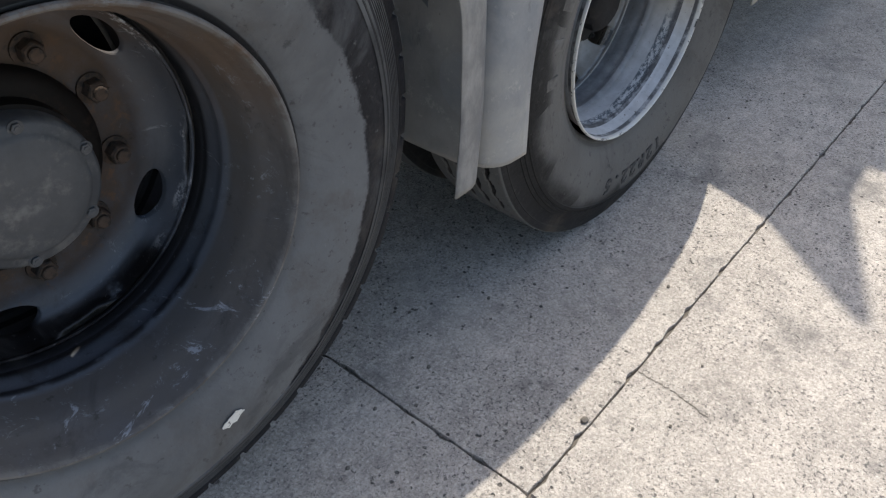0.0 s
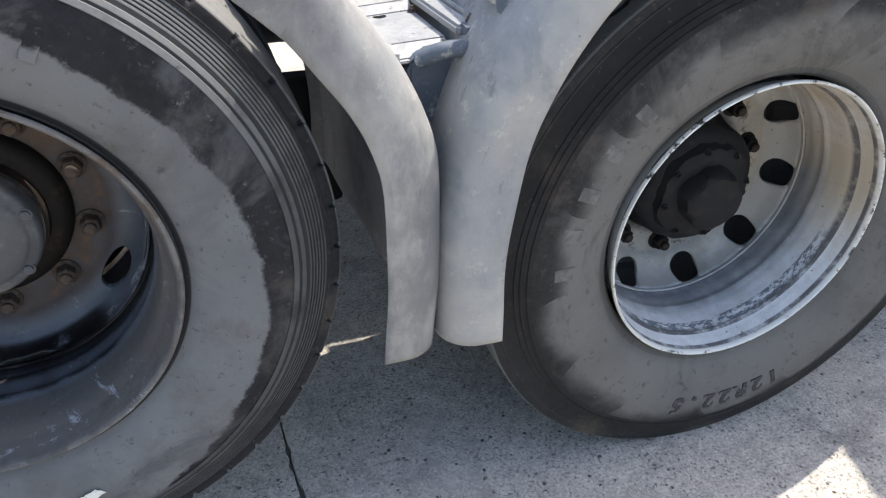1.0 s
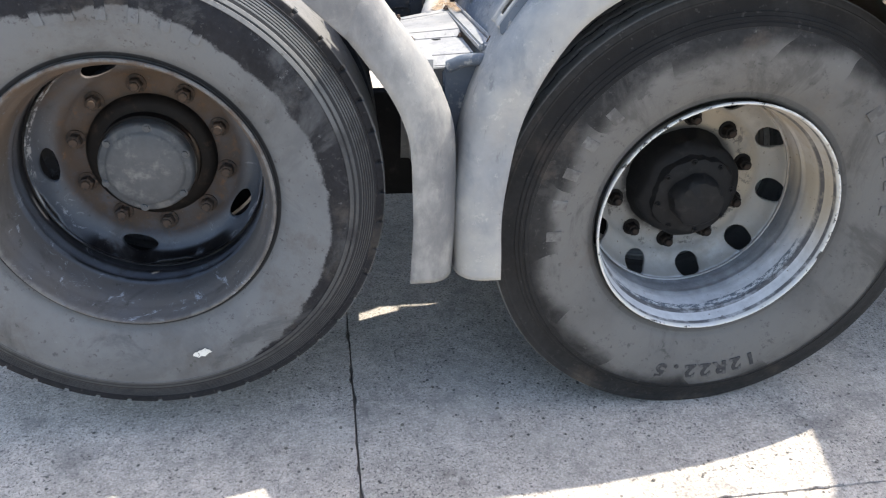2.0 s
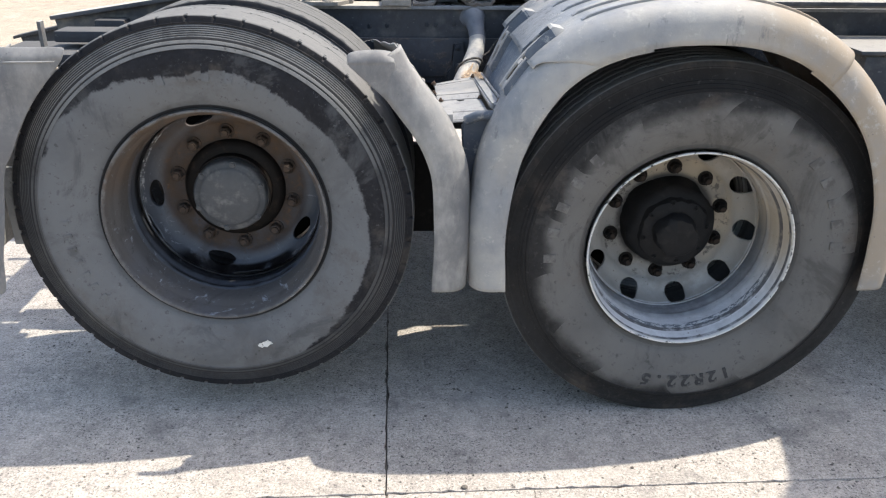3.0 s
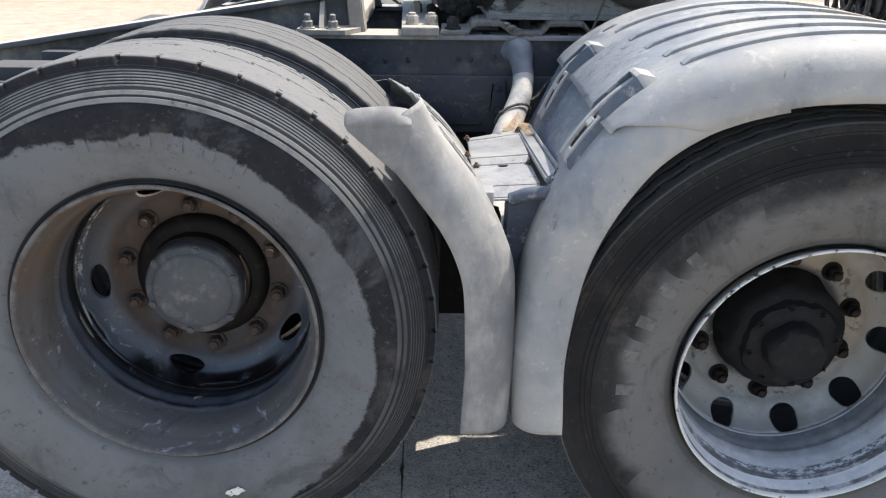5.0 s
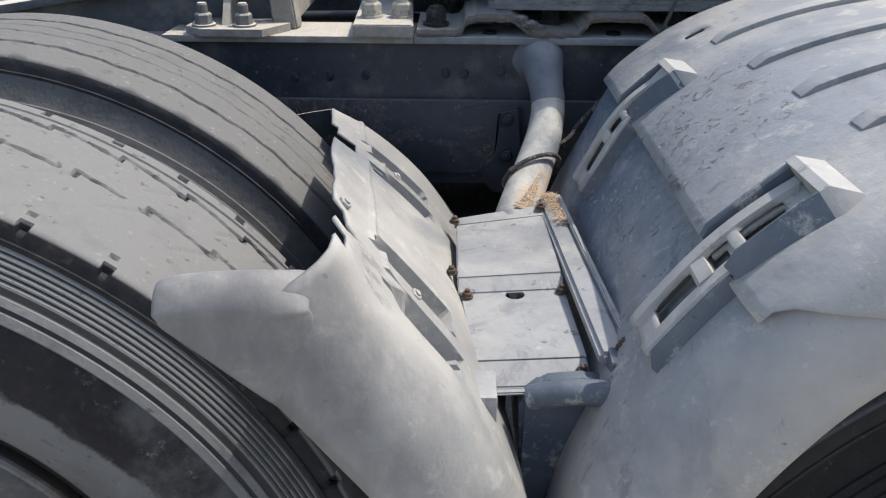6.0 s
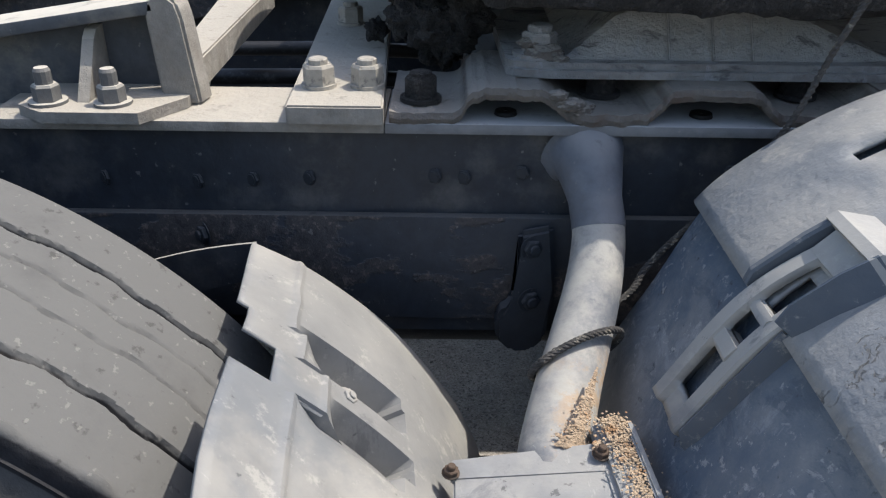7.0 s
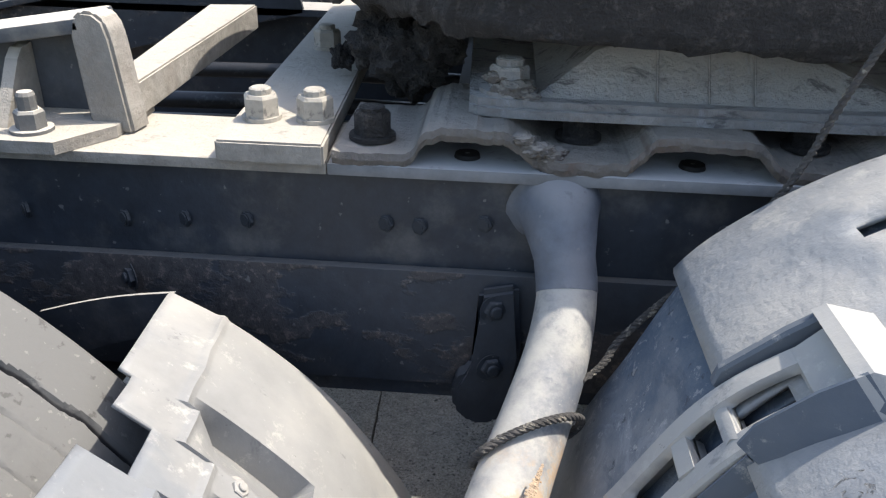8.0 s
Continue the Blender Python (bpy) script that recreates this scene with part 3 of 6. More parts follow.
def tube(bm, pts, radius, segs=14, ends=True):
    """A round tube along points; radius is a number or one for each point."""
    pts = [Vector(p) for p in pts]
    rad = radius if isinstance(radius, (list, tuple)) else [radius] * len(pts)
    rings, ref = [], None
    for i, p in enumerate(pts):
        d = (pts[min(i + 1, len(pts) - 1)] - pts[max(i - 1, 0)]).normalized()
        if ref is None:
            ref = d.orthogonal().normalized()
        ref = (ref - d * ref.dot(d)).normalized()
        side = d.cross(ref)
        rings.append([bm.verts.new(p + rad[i] * (math.cos(a) * ref + math.sin(a) * side)) for a in (2 * math.pi * k / segs for k in range(segs))])
    for a, b in zip(rings, rings[1:]):
        for k in range(segs):
            j = (k + 1) % segs
            bm.faces.new((a[k], a[j], b[j], b[k]))
    if ends:
        bm.faces.new(rings[0])
        bm.faces.new(rings[-1][::-1])
    return rings


def smooth_line(pts, n):
    """Catmull-Rom through the points, n steps a span."""
    p = [Vector(q) for q in pts]
    p = [2 * p[0] - p[1], *p, 2 * p[-1] - p[-2]]
    out = []
    for i in range(1, len(p) - 2):
        for k in range(n):
            t = k / n
            out.append(0.5 * ((2 * p[i]) + (p[i + 1] - p[i - 1]) * t + (2 * p[i - 1] - 5 * p[i] + 4 * p[i + 1] - p[i + 2]) * t * t
                              + (3 * p[i] - p[i - 1] - 3 * p[i + 1] + p[i + 2]) * t ** 3))
    return out + [p[-2]]


def hexnut(bm, r, h, m, stud=0.6, studh=0.012, washer=1.35):
    """A nut with washer and stud end, standing along z before m."""
    verts = []
    def ring(rad, z, n=6, turn=0.0):
        vs = [bm.verts.new((rad * math.cos(turn + 2 * math.pi * k / n), rad * math.sin(turn + 2 * math.pi * k / n), z)) for k in range(n)]
        verts.extend(vs)
        return vs
    def skin(a, b):
        n = len(a)
        for k in range(n):
            bm.faces.new((a[k], a[(k + 1) % n], b[(k + 1) % n], b[k]))
    w = [ring(r * washer, 0, 18), ring(r * washer, h * 0.16, 18), ring(r * 0.8, h * 0.16, 18)]
    skin(w[0], w[1]), skin(w[1], w[2])
    n = [ring(r, h * 0.15), ring(r, h * 0.88), ring(r * 0.86, h), ring(r * stud, h)]
    for a, b in zip(n, n[1:]):
        skin(a, b)
    s = [ring(r * stud, h, 12), ring(r * stud, h + studh * 0.8, 12), ring(r * stud * 0.8, h + studh, 12)]
    skin(s[0], s[1]), skin(s[1], s[2])
    bm.faces.new(s[2]), bm.faces.new(n[3])
    bmesh.ops.transform(bm, matrix=m, verts=verts)


def nut_mesh(name, r, h, material, **k):
    bm = bmesh.new()
    hexnut(bm, r, h, Matrix(), **k)
    bmesh.ops.recalc_face_normals(bm, faces=bm.faces)
    me = bpy.data.meshes.new(name)
    bm.to_mesh(me)
    bm.free()
    me.materials.append(material)
    return me


# ---------- ground ----------
ground_mesh = bmesh.new()
box(ground_mesh, -400, 400, -400, 400, -0.3, -0.011)
ground = part("ground", ground_mesh, JOINT, None, smooth=0)
ground.location.z = 0.008
tagged(ground, "pale weathered concrete yard of large slabs", "ground", kind="structure")
far_mesh = bmesh.new()
for x0, x1, y0, y1 in ((-400, 400, 21, 400), (-400, 400, -400, -24), (-400, -26, -24, 21), (24, 400, -24, 21)):
    box(far_mesh, x0, x1, y0, y1, -0.2, -0.004)
part("far_concrete", far_mesh, CONCRETE_TAN, ground, smooth=0)

SLAB_X, SLAB_Y, SLAB_TURN = 4.6, 5.0, 1.6


def slab_mesh(material):
    """One slab with worn, slightly ragged arrises."""
    random.seed(11)
    bm = bmesh.new()
    n, gap = 230, 0.0007
    def side(a, b):
        out = []
        for k in range(n):
            t = k / n
            p = Vector(a).lerp(Vector(b), t)
            d = (Vector(b) - Vector(a)).normalized()
            chip = (random.random() ** 7) * 0.0065 + random.random() * 0.0016
            inward = Vector((-d.y, d.x, 0))
            out.append(p + inward * (chip if 0 < k else 0.004))
        return out
    g = gap
    corners = [(g, g, 0), (SLAB_X - g, g, 0), (SLAB_X - g, SLAB_Y - g, 0), (g, SLAB_Y - g, 0)]
    rim = [p for i in range(4) for p in side(corners[i], corners[(i + 1) % 4])]
    mid = Vector((SLAB_X / 2, SLAB_Y / 2, 0))
    top = [bm.verts.new(p + (mid - p).normalized() * 0.0012) for p in rim]
    edge = [bm.verts.new(p + Vector((0, 0, -0.004))) for p in rim]
    low = [bm.verts.new(p + Vector((0, 0, -0.012))) for p in rim]
    bm.faces.new(top)
    k = len(rim)
    for a, b in ((edge, top), (low, edge)):
        for i in range(k):
            bm.faces.new((a[i], a[(i + 1) % k], b[(i + 1) % k], b[i]))
    bmesh.ops.recalc_face_normals(bm, faces=bm.faces)
    me = bpy.data.meshes.new("concrete_slab")
    bm.to_mesh(me)
    bm.free()
    me.materials.append(material)
    return me


SLAB, SLAB_TAN = slab_mesh(CONCRETE), slab_mesh(CONCRETE_TAN)
for i in range(-5, 5):
    for j in range(-4, 4):
        same_part("concrete_slab", SLAB_TAN if j > 0 else SLAB, ground, pose(-0.822, -0.432, 0, 0, 0, SLAB_TURN) @ pose(i * SLAB_X, j * SLAB_Y, 0))


crack = bmesh.new()
random.seed(21)
run = smooth_line([(x, y, 0.0006) for x, y in [(-0.437, -0.423), (-0.441, -0.456), (-0.438, -0.488), (-0.444, -0.54), (-0.452, -0.588)]], 8)
sides = []
for k, p in enumerate(run):
    w = 0.0009 + 0.0012 * random.random()
    p = p + Vector((random.gauss(0, 0.0014), random.gauss(0, 0.0014), 0))
    sides.append((crack.verts.new(p + Vector((w, w, 0))), crack.verts.new(p - Vector((w, w, 0)))))
for a, b in zip(sides, sides[1:]):
    crack.faces.new((a[0], a[1], b[1], b[0]))
part("crack", crack, JOINT, ground, "fine crack branching off the joint", smooth=0)


# ---------- the truck ----------
truck = thing("tractor_truck", "dusty tractor truck with its rear tag axle lifted off the concrete", "truck")


def worn(r, y):
    """From the size of a new tyre to this worn one."""
    return 0.29 + (r - 0.29) * 0.92, y * 0.93


def tyre_profile(ribs=6):
    """Half of the section, from the bead to the tread's edge: (r, y)."""
    p = [(0.284, -0.086), (0.291, -0.099), (0.299, -0.106), (0.306, -0.107), (0.312, -0.113), (0.325, -0.120), (0.345, -0.128),
         (0.372, -0.1355), (0.402, -0.1400), (0.425, -0.1402), (0.440, -0.1385), (0.452, -0.1358), (0.4580, -0.1342), (0.4590, -0.1360), (0.4680, -0.1333), (0.4690, -0.1310), (0.4725, -0.1298), (0.4735, -0.1312),
         (0.4800, -0.1285), (0.4810, -0.1262), (0.4860, -0.1245)]
    for k in range(ribs):
        r, y = 0.4875 + 0.0052 * k, -0.1240 + 0.0021 * k
        p += [(r, y), (r + 0.0018, y + 0.0005), (r + 0.0024, y + 0.0026), (r + 0.0044, y + 0.0034)]
    p += [(0.5195, -0.1120), (0.5225, -0.1125), (0.5235, -0.111), (0.531, -0.1100), (0.5375, -0.1085), (0.5402, -0.1065), (0.5410, -0.1040)]
    return [worn(r, y) for r, y in p]


def tyre_mesh(name, material, segs, lanes, depth, flat=None, ribs=6):
    """A tyre; depth(y, a) is how deep the tread is cut there."""
    half = tyre_profile(ribs)
    tread = [worn(0.5432 - 0.0020 * (y / 0.1035) ** 2, y) for y in np.linspace(-0.101, 0.101, lanes)]
    prof = half + tread + [(r, -y) for r, y in tyre_profile(1)[::-1]]
    first, last = len(half) - 4, len(half) + len(tread) + 4
    verts, faces = [], []
    for k in range(segs):
        a = 2 * math.pi * k / segs
        c, s = math.cos(a), math.sin(a)
        for i, (r, y) in enumerate(prof):
            if first <= i < last:
                r -= depth(y, a)
            z = r * s
            yy = y
            if flat is not None and z < -flat:
                yy += math.copysign(0.006, y) * min(1.0, (-flat - z) / 0.017)
                z = -flat
            verts.append((r * c, yy, z))
    n = len(prof)
    for k in range(segs):
        o, q = k * n, ((k + 1) % segs) * n
        faces += [(o + i, o + i + 1, q + i + 1, q + i) for i in range(n - 1)]
    me = bpy.data.meshes.new(name)
    me.from_pydata(verts, [], faces)
    me.materials.append(material)
    me.shade_smooth()
    me.set_sharp_from_angle(angle=radians(38))
    return me


def cut(d, half, deep):
    """A groove of that half width, with steep walls."""
    return deep * max(0.0, min(1.0, (half - abs(d)) / 0.0016 + 0.5))


def frayed(a, y0, rate=9.0):
    """A number from 0 to 1 that comes and goes along a groove."""
    return max(0.0, min(1.0, 0.5 + 1.6 * noise.noise(Vector((rate * math.cos(a), rate * math.sin(a), 7 * y0)))))


def tag_depth(y, a):
    b = (a * 47 / (2 * math.pi)) % 1.0
    d = 0.0
    # two hooked grooves, all but worn away, with slanting sipes running off them
    for y0, seed, wide, deep, least in ((0.066, 0.066, 0.0026, 0.007, 0.0), (0.004, 0.31, 0.0019, 0.0045, 0.22)):
        if abs(y - y0) < 0.04:
            q = (b + 3 * seed) % 1.0
            mid = y0 + 0.0085 * (q - 0.5) + 0.0014 * noise.noise(Vector((50 * math.cos(a), 50 * math.sin(a), seed)))
            f = frayed(a, seed, 24.0)
            if f >= least:
                d = max(d, cut(y - mid, wide * (0.55 + 0.5 * f), deep * (0.5 + 0.5 * f)))
            if q < 0.06 and abs(y - y0) < 0.0075:
                d = max(d, deep * 0.8)
            if -0.034 < y - y0 < 0.0 and abs(0.0695 * q - 1.1 * (y0 - y)) < 0.0034 and frayed(a, seed + 0.2, 9.0) > 0.35:
                d = max(d, 0.0013)
    if abs(y - 0.0815) < 0.0012:
        d = max(d, 0.0035)
    if y < -0.0925:
        d = max(d, 0.009 if b < 0.085 else 0.0)
    elif -0.085 < y < -0.0795 and 0.01 < b < 0.085 and frayed(a, 0.3, 14) > 0.35:
        d = max(d, 0.004)
    if y > 0.088:
        d = max(d, 0.009 if b < 0.085 else 0.0)
    return d + 0.0006 * math.sin(a * 7 + y * 40)


def inner_depth(y, a):
    d = 0.0
    for y0, w, deep, rough in ((-0.050, 0.0026, 0.008, 0.45), (-0.008, 0.0014, 0.0030, 0.55), (0.020, 0.0014, 0.0030, 0.55), (0.050, 0.0024, 0.008, 0.2)):
        if abs(y - y0) < 0.015:
            f = 1 - rough + rough * frayed(a, y0, 30.0)
            mid = y0 + 0.0016 * math.sin(a * 26 + 40 * y0) + 0.0012 * math.sin(a * 71 + y0) + 0.0026 * rough * noise.noise(Vector((60 * math.cos(a), 60 * math.sin(a), y0)))
            d = max(d, cut(y - mid, w * (0.4 + 0.7 * f), deep * f))
    if y < -0.096:
        b = (a * 52 / (2 * math.pi)) % 1.0
        d -= 0.0028 * max(0.0, 1 - ((b - 0.5) / 0.22) ** 2)
    return d


def rib_depth(y, a):
    return max(cut(y - y0 - 0.004 * math.sin(a * 50), 0.005, 0.012) for y0 in (-0.06, -0.02, 0.02, 0.06))


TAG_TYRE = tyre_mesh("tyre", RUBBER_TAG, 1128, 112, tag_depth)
TAG_INNER = tyre_mesh("inner_tyre", RUBBER_INNER, 820, 140, inner_depth, ribs=1)
DRIVE_TYRE = tyre_mesh("tyre", RUBBER_DRIVE, 300, 44, rib_depth, flat=0.519, ribs=1)


def disc_y(r):
    return float(np.interp(r, (0.10, 0.190, 0.196, 0.206, 0.226, 0.240, 0.248, 0.2525), (0.172, 0.172, 0.167, 0.156, 0.149, 0.138, 0.124, 0.1075)))


def disc(bm, count, turn, radius, along, across, bore, outer, shift=0.0):
    """A dished wheel disc with its hand holes cut through."""
    pitch, m = 2 * math.pi / count, 32
    r0, r1 = 0.199, 0.2525
    for h in range(count):
        a0 = turn + h * pitch
        loops = []
        inner = [(radius + across * math.sin(2 * math.pi * k / m), a0 + along / radius * math.cos(2 * math.pi * k / m)) for k in range(m)]
        border = []
        for k in range(m):
            c, s = math.cos(2 * math.pi * k / m), math.sin(2 * math.pi * k / m)
            q = max(abs(c), abs(s))
            rr = (r0 + r1) / 2 + (r1 - r0) / 2 * s / q
            border.append((rr, a0 + pitch / 2 * c / q))
        def put(points, dy=0.0):
            return [bm.verts.new((r * math.cos(a), disc_y(r) + shift + dy, r * math.sin(a))) for r, a in points]
        loops.append(put(inner, 0.011))
        loops.append(put(inner, 0.002))
        loops.append(put([(radius + (r - radius) * 1.06, a0 + (a - a0) * 1.06) for r, a in inner]))
        for f in (0.35, 0.7):
            loops.append(put([(r + (R - r) * f, a + (A - a) * f) for (r, a), (R, A) in zip(inner, border)]))
        loops.append(put(border))
        for a, b in zip(loops, loops[1:]):
            for k in range(m):
                bm.faces.new((a[k], a[(k + 1) % m], b[(k + 1) % m], b[k]))
    lathe(bm, [(r0, disc_y(r0) + shift), (0.196, disc_y(0.196) + shift), (0.190, 0.172 + shift), (bore, 0.172 + shift), (bore, 0.186 + shift)], 120)
    lathe(bm, outer, 160)


def plain_wheel(name, material, count, turn, along, across, out, label, shift=0.0, lip=1.0, hole=0.235):
    bm = bmesh.new()
    outer = [(0.2525, 0.1075), (0.2510, 0.1000), (0.2525, 0.0975), (0.2550, 0.0985), (0.2565, 0.1080), (0.2605, 0.1060), (0.2618, 0.0880), (0.2600, 0.0840), (0.2618, 0.060), (0.2622, 0.046), (0.2590, 0.041), (0.2590, 0.033), (0.2628, 0.028), (0.2635, 0.020), (0.2665, -0.012), (0.2690, -0.040), (0.2755, -0.047),
             (0.2770, -0.056), (0.2825, -0.069), (0.2850, -0.076)]
    outer += [(r, y - out) for r, y in ((0.2868, -0.085), (0.2885, -0.0900), (0.2915, -0.0922), (0.2950, -0.0917), (0.2970, -0.089), (0.2960, -0.0845), (0.2880, -0.0835))]
    outer = [(r * (1 - (1 - lip) * max(0.0, (r - 0.262) / 0.03)), y + shift * max(0.0, min(1.0, (y - 0.03) / 0.07))) for r, y in outer]
    disc(bm, count, turn, hole, along, across, 0.118, outer, shift)
    bmesh.ops.remove_doubles(bm, verts=bm.verts, dist=0.0012)
    return part(name, bm, material, truck, label)


def stud_pose(r, a, y):
    """Where a nut stands: on the disc, its axis towards -y."""
    return Matrix.Translation((r * math.cos(a), y, r * math.sin(a))) @ pose(0, 0, 0, 90, 0, 0)


def wheel_rest(wheel, tyre, inner, nut, nut_turn, inner_rim, shift=0.0):
    same_part("tyre", tyre, wheel, Matrix.Translation((0, 0.02, 0)))
    same_part("inner_tyre", inner, wheel, Matrix.Translation((0, 0.3575, 0)) @ Matrix.Diagonal((1, 1.12, 1, 1)))
    for k in range(10):
        a = nut_turn + k * math.pi / 5
        same_part("wheel_nut", nut, wheel, stud_pose(0.1675, a, 0.172 + shift) @ pose(0, 0, 0, 0, 0, 23 * k))
    bm = bmesh.new()
    lathe(bm, [(0.285, 0.247), (0.283, 0.265), (0.262, 0.278), (0.258, 0.403), (0.286, 0.428), (0.290, 0.439)], 72)
    part("inner_rim", bm, inner_rim, wheel)
    bm = bmesh.new()
    rings = lathe(bm, [(0.06, 0.19), (0.20, 0.19), (0.206, 0.20), (0.206, 0.28), (0.256, 0.285), (0.256, 0.295), (0.206, 0.30), (0.206, 0.41), (0.06, 0.42)], 72)
    part("brake_drum", bm, BLACK_HUB, wheel, "black brake drum behind the hand holes")


RUSTY_NUT = nut_mesh("wheel_nut", 0.0165, 0.024, RUST, stud=0.62, studh=0.006)
BLACK_NUT = nut_mesh("wheel_nut", 0.0165, 0.026, OILY_RUST, stud=0.62, studh=0.010)

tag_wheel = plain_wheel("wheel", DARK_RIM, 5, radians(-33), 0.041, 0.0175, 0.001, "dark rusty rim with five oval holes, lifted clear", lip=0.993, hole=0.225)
tag_wheel.location = (-1.270, 0.005, 0.627)
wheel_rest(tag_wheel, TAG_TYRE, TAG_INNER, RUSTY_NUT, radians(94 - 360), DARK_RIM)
bm = bmesh.new()
rings = lathe(bm, [(0.146, 0.19), (0.144, 0.160), (0.138, 0.150), (0.128, 0.145), (0.112, 0.143), (0.110, 0.120), (0.104, 0.118)], 72)
part("hub", bm, OILY_RUST, tag_wheel, "dark oily rusty hub flange")
bm = bmesh.new()
rings = lathe(bm, [(0.105, 0.122), (0.1045, 0.098), (0.1025, 0.090), (0.097, 0.0855), (0.088, 0.0845), (0.085, 0.0815), (0.078, 0.0780), (0.050, 0.0745), (0.02, 0.0732), (0.004, 0.073)], 72)
cap_ring(bm, rings[-1])
part("hub_cap", bm, CAP, tag_wheel, "dusty grey round hub cap")
CAP_BOLT = nut_mesh("hub_bolt", 0.0075, 0.005, CAP, stud=0.5, studh=0.001)
for k in range(6):
    same_part("hub_bolt", CAP_BOLT, tag_wheel, stud_pose(0.0945, radians(20 + 60 * k), 0.0855))

DRIVE_SHIFT = -0.012
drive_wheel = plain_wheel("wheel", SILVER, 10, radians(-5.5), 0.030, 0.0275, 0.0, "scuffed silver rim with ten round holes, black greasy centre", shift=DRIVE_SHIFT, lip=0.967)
drive_wheel.location = (0.007, 0.005, 0.527)
wheel_rest(drive_wheel, DRIVE_TYRE, DRIVE_TYRE, BLACK_NUT, radians(15), SILVER, DRIVE_SHIFT)
bm = bmesh.new()
rings = lathe(bm, [(0.140, 0.19), (0.139, 0.168), (0.136, 0.150), (0.128, 0.120), (0.126, 0.092), (0.118, 0.080), (0.104, 0.074), (0.100, 0.058), (0.082, 0.050),
                   (0.064, 0.047), (0.060, 0.020), (0.052, 0.012), (0.02, 0.009), (0.004, 0.009)], 64)
cap_ring(bm, rings[-1])
for v in bm.verts:
    v.co += (0.012 * noise.noise(v.co * 15) + 0.006 * noise.noise(v.co * 48)) * v.co.normalized()
part("hub", bm, BLACK_HUB, drive_wheel, "black oil-caked drive hub")
OIL_BOLT = nut_mesh("hub_bolt", 0.007, 0.006, BLACK_HUB, stud=0.5, studh=0.006)
for k in range(8):
    same_part("hub_bolt", OIL_BOLT, drive_wheel, stud_pose(0.091, radians(10 + 45 * k), 0.056))

# the wheels of the far side
for w, x, z in ((tag_wheel, -1.272, 0.625), (drive_wheel, 0.004, 0.527)):
    copy_thing(w, pose(x, 2.165, z, 0, 0, 180))


# ---------- lettering on the tyres ----------
def arc_blocks(bm, r, a0, a1, count, height, width, y, lift, slant=0.0):
    """Plain raised blocks along an arc of the sidewall."""
    for k in range(count):
        a = a0 + (a1 - a0) * k / max(1, count - 1)
        m = Matrix.Translation((r * math.cos(a), y, r * math.sin(a))) @ Matrix.Rotation(-a + math.pi / 2 + slant, 4, "Y")
        box(bm, -width / 2, width / 2, -lift, 0.003, -height / 2, height / 2, min(0.0012, lift * 0.45), m)


def letters(text, r, middle, size, y, material, parent):
    """Raised characters round the sidewall, heads outwards."""
    step = size * 0.74
    for k, ch in enumerate(text):
        cu = bpy.data.curves.new("letter", "FONT")
        cu.body, cu.size, cu.align_x, cu.align_y, cu.extrude = ch, size, "CENTER", "CENTER", 0.0016
        cu.offset = 0.0022
        ob = bpy.data.objects.new("letter", cu)
        scene.collection.objects.link(ob)
        me = bpy.data.meshes.new_from_object(ob.evaluated_get(bpy.context.evaluated_depsgraph_get()))
        bpy.data.objects.remove(ob)
        me.materials.clear()
        me.materials.append(material)
        w = 0.62 if ch == "." else 1.0
        a = middle + (k - (len(text) - 1) / 2) * -step / r
        # the head of each letter points away from the hub
        m = Matrix.Translation((r * math.cos(a), y, r * math.sin(a))) @ Matrix.Rotation(math.pi / 2 - a, 4, "Y") @ pose(0, 0, 0, 90, 0, 0)
        same_part("letter", me, parent, m)


letters("12R22.5", 0.401, radians(-85.5), 0.053, -0.1100, MARK, drive_wheel)


def block_row(r, a0, a1, count, height, width, y, lift, material, parent, label):
    for k in range(count):
        a = a0 + (a1 - a0) * k / (count - 1)
        bm = bmesh.new()
        arc_blocks(bm, r, a, a, 1, height, width, y, lift)
        part("letter_block", bm, material, parent, label)


block_row(0.390, radians(181), radians(137), 5, 0.034, 0.024, -0.1096, 0.0010, PALE_MARK, drive_wheel, "worn pale raised letter shape")
block_row(0.390, radians(42), radians(4), 5, 0.034, 0.024, -0.1096, 0.0010, PALE_MARK, drive_wheel, "worn pale raised letter shape")
block_row(0.390, radians(104), radians(62), 6, 0.044, 0.018, -0.1096, 0.0012, RUBBER_TAG, tag_wheel, "dark raised letter shape")
block_row(0.385, radians(180), radians(214), 7, 0.024, 0.008, -0.1098, 0.0008, RUBBER_TAG, tag_wheel, "small dark raised mark")
bm = bmesh.new()
random.seed(4)
rim = [bm.verts.new(((0.016 + 0.007 * random.random()) * math.cos(t), 0, (0.006 + 0.007 * random.random()) * math.sin(t))) for t in (2 * math.pi * k / 17 for k in range(17))]
bm.faces.new(rim)
label_ob = part("torn_label", bm, LABEL, tag_wheel, "torn remains of a white label", smooth=0)
label_ob.matrix_local = Matrix.Translation((0.105, -0.1102, -0.366)) @ Matrix.Rotation(radians(-16), 4, "Y")
thick(label_ob, 0.0012, 1.0)


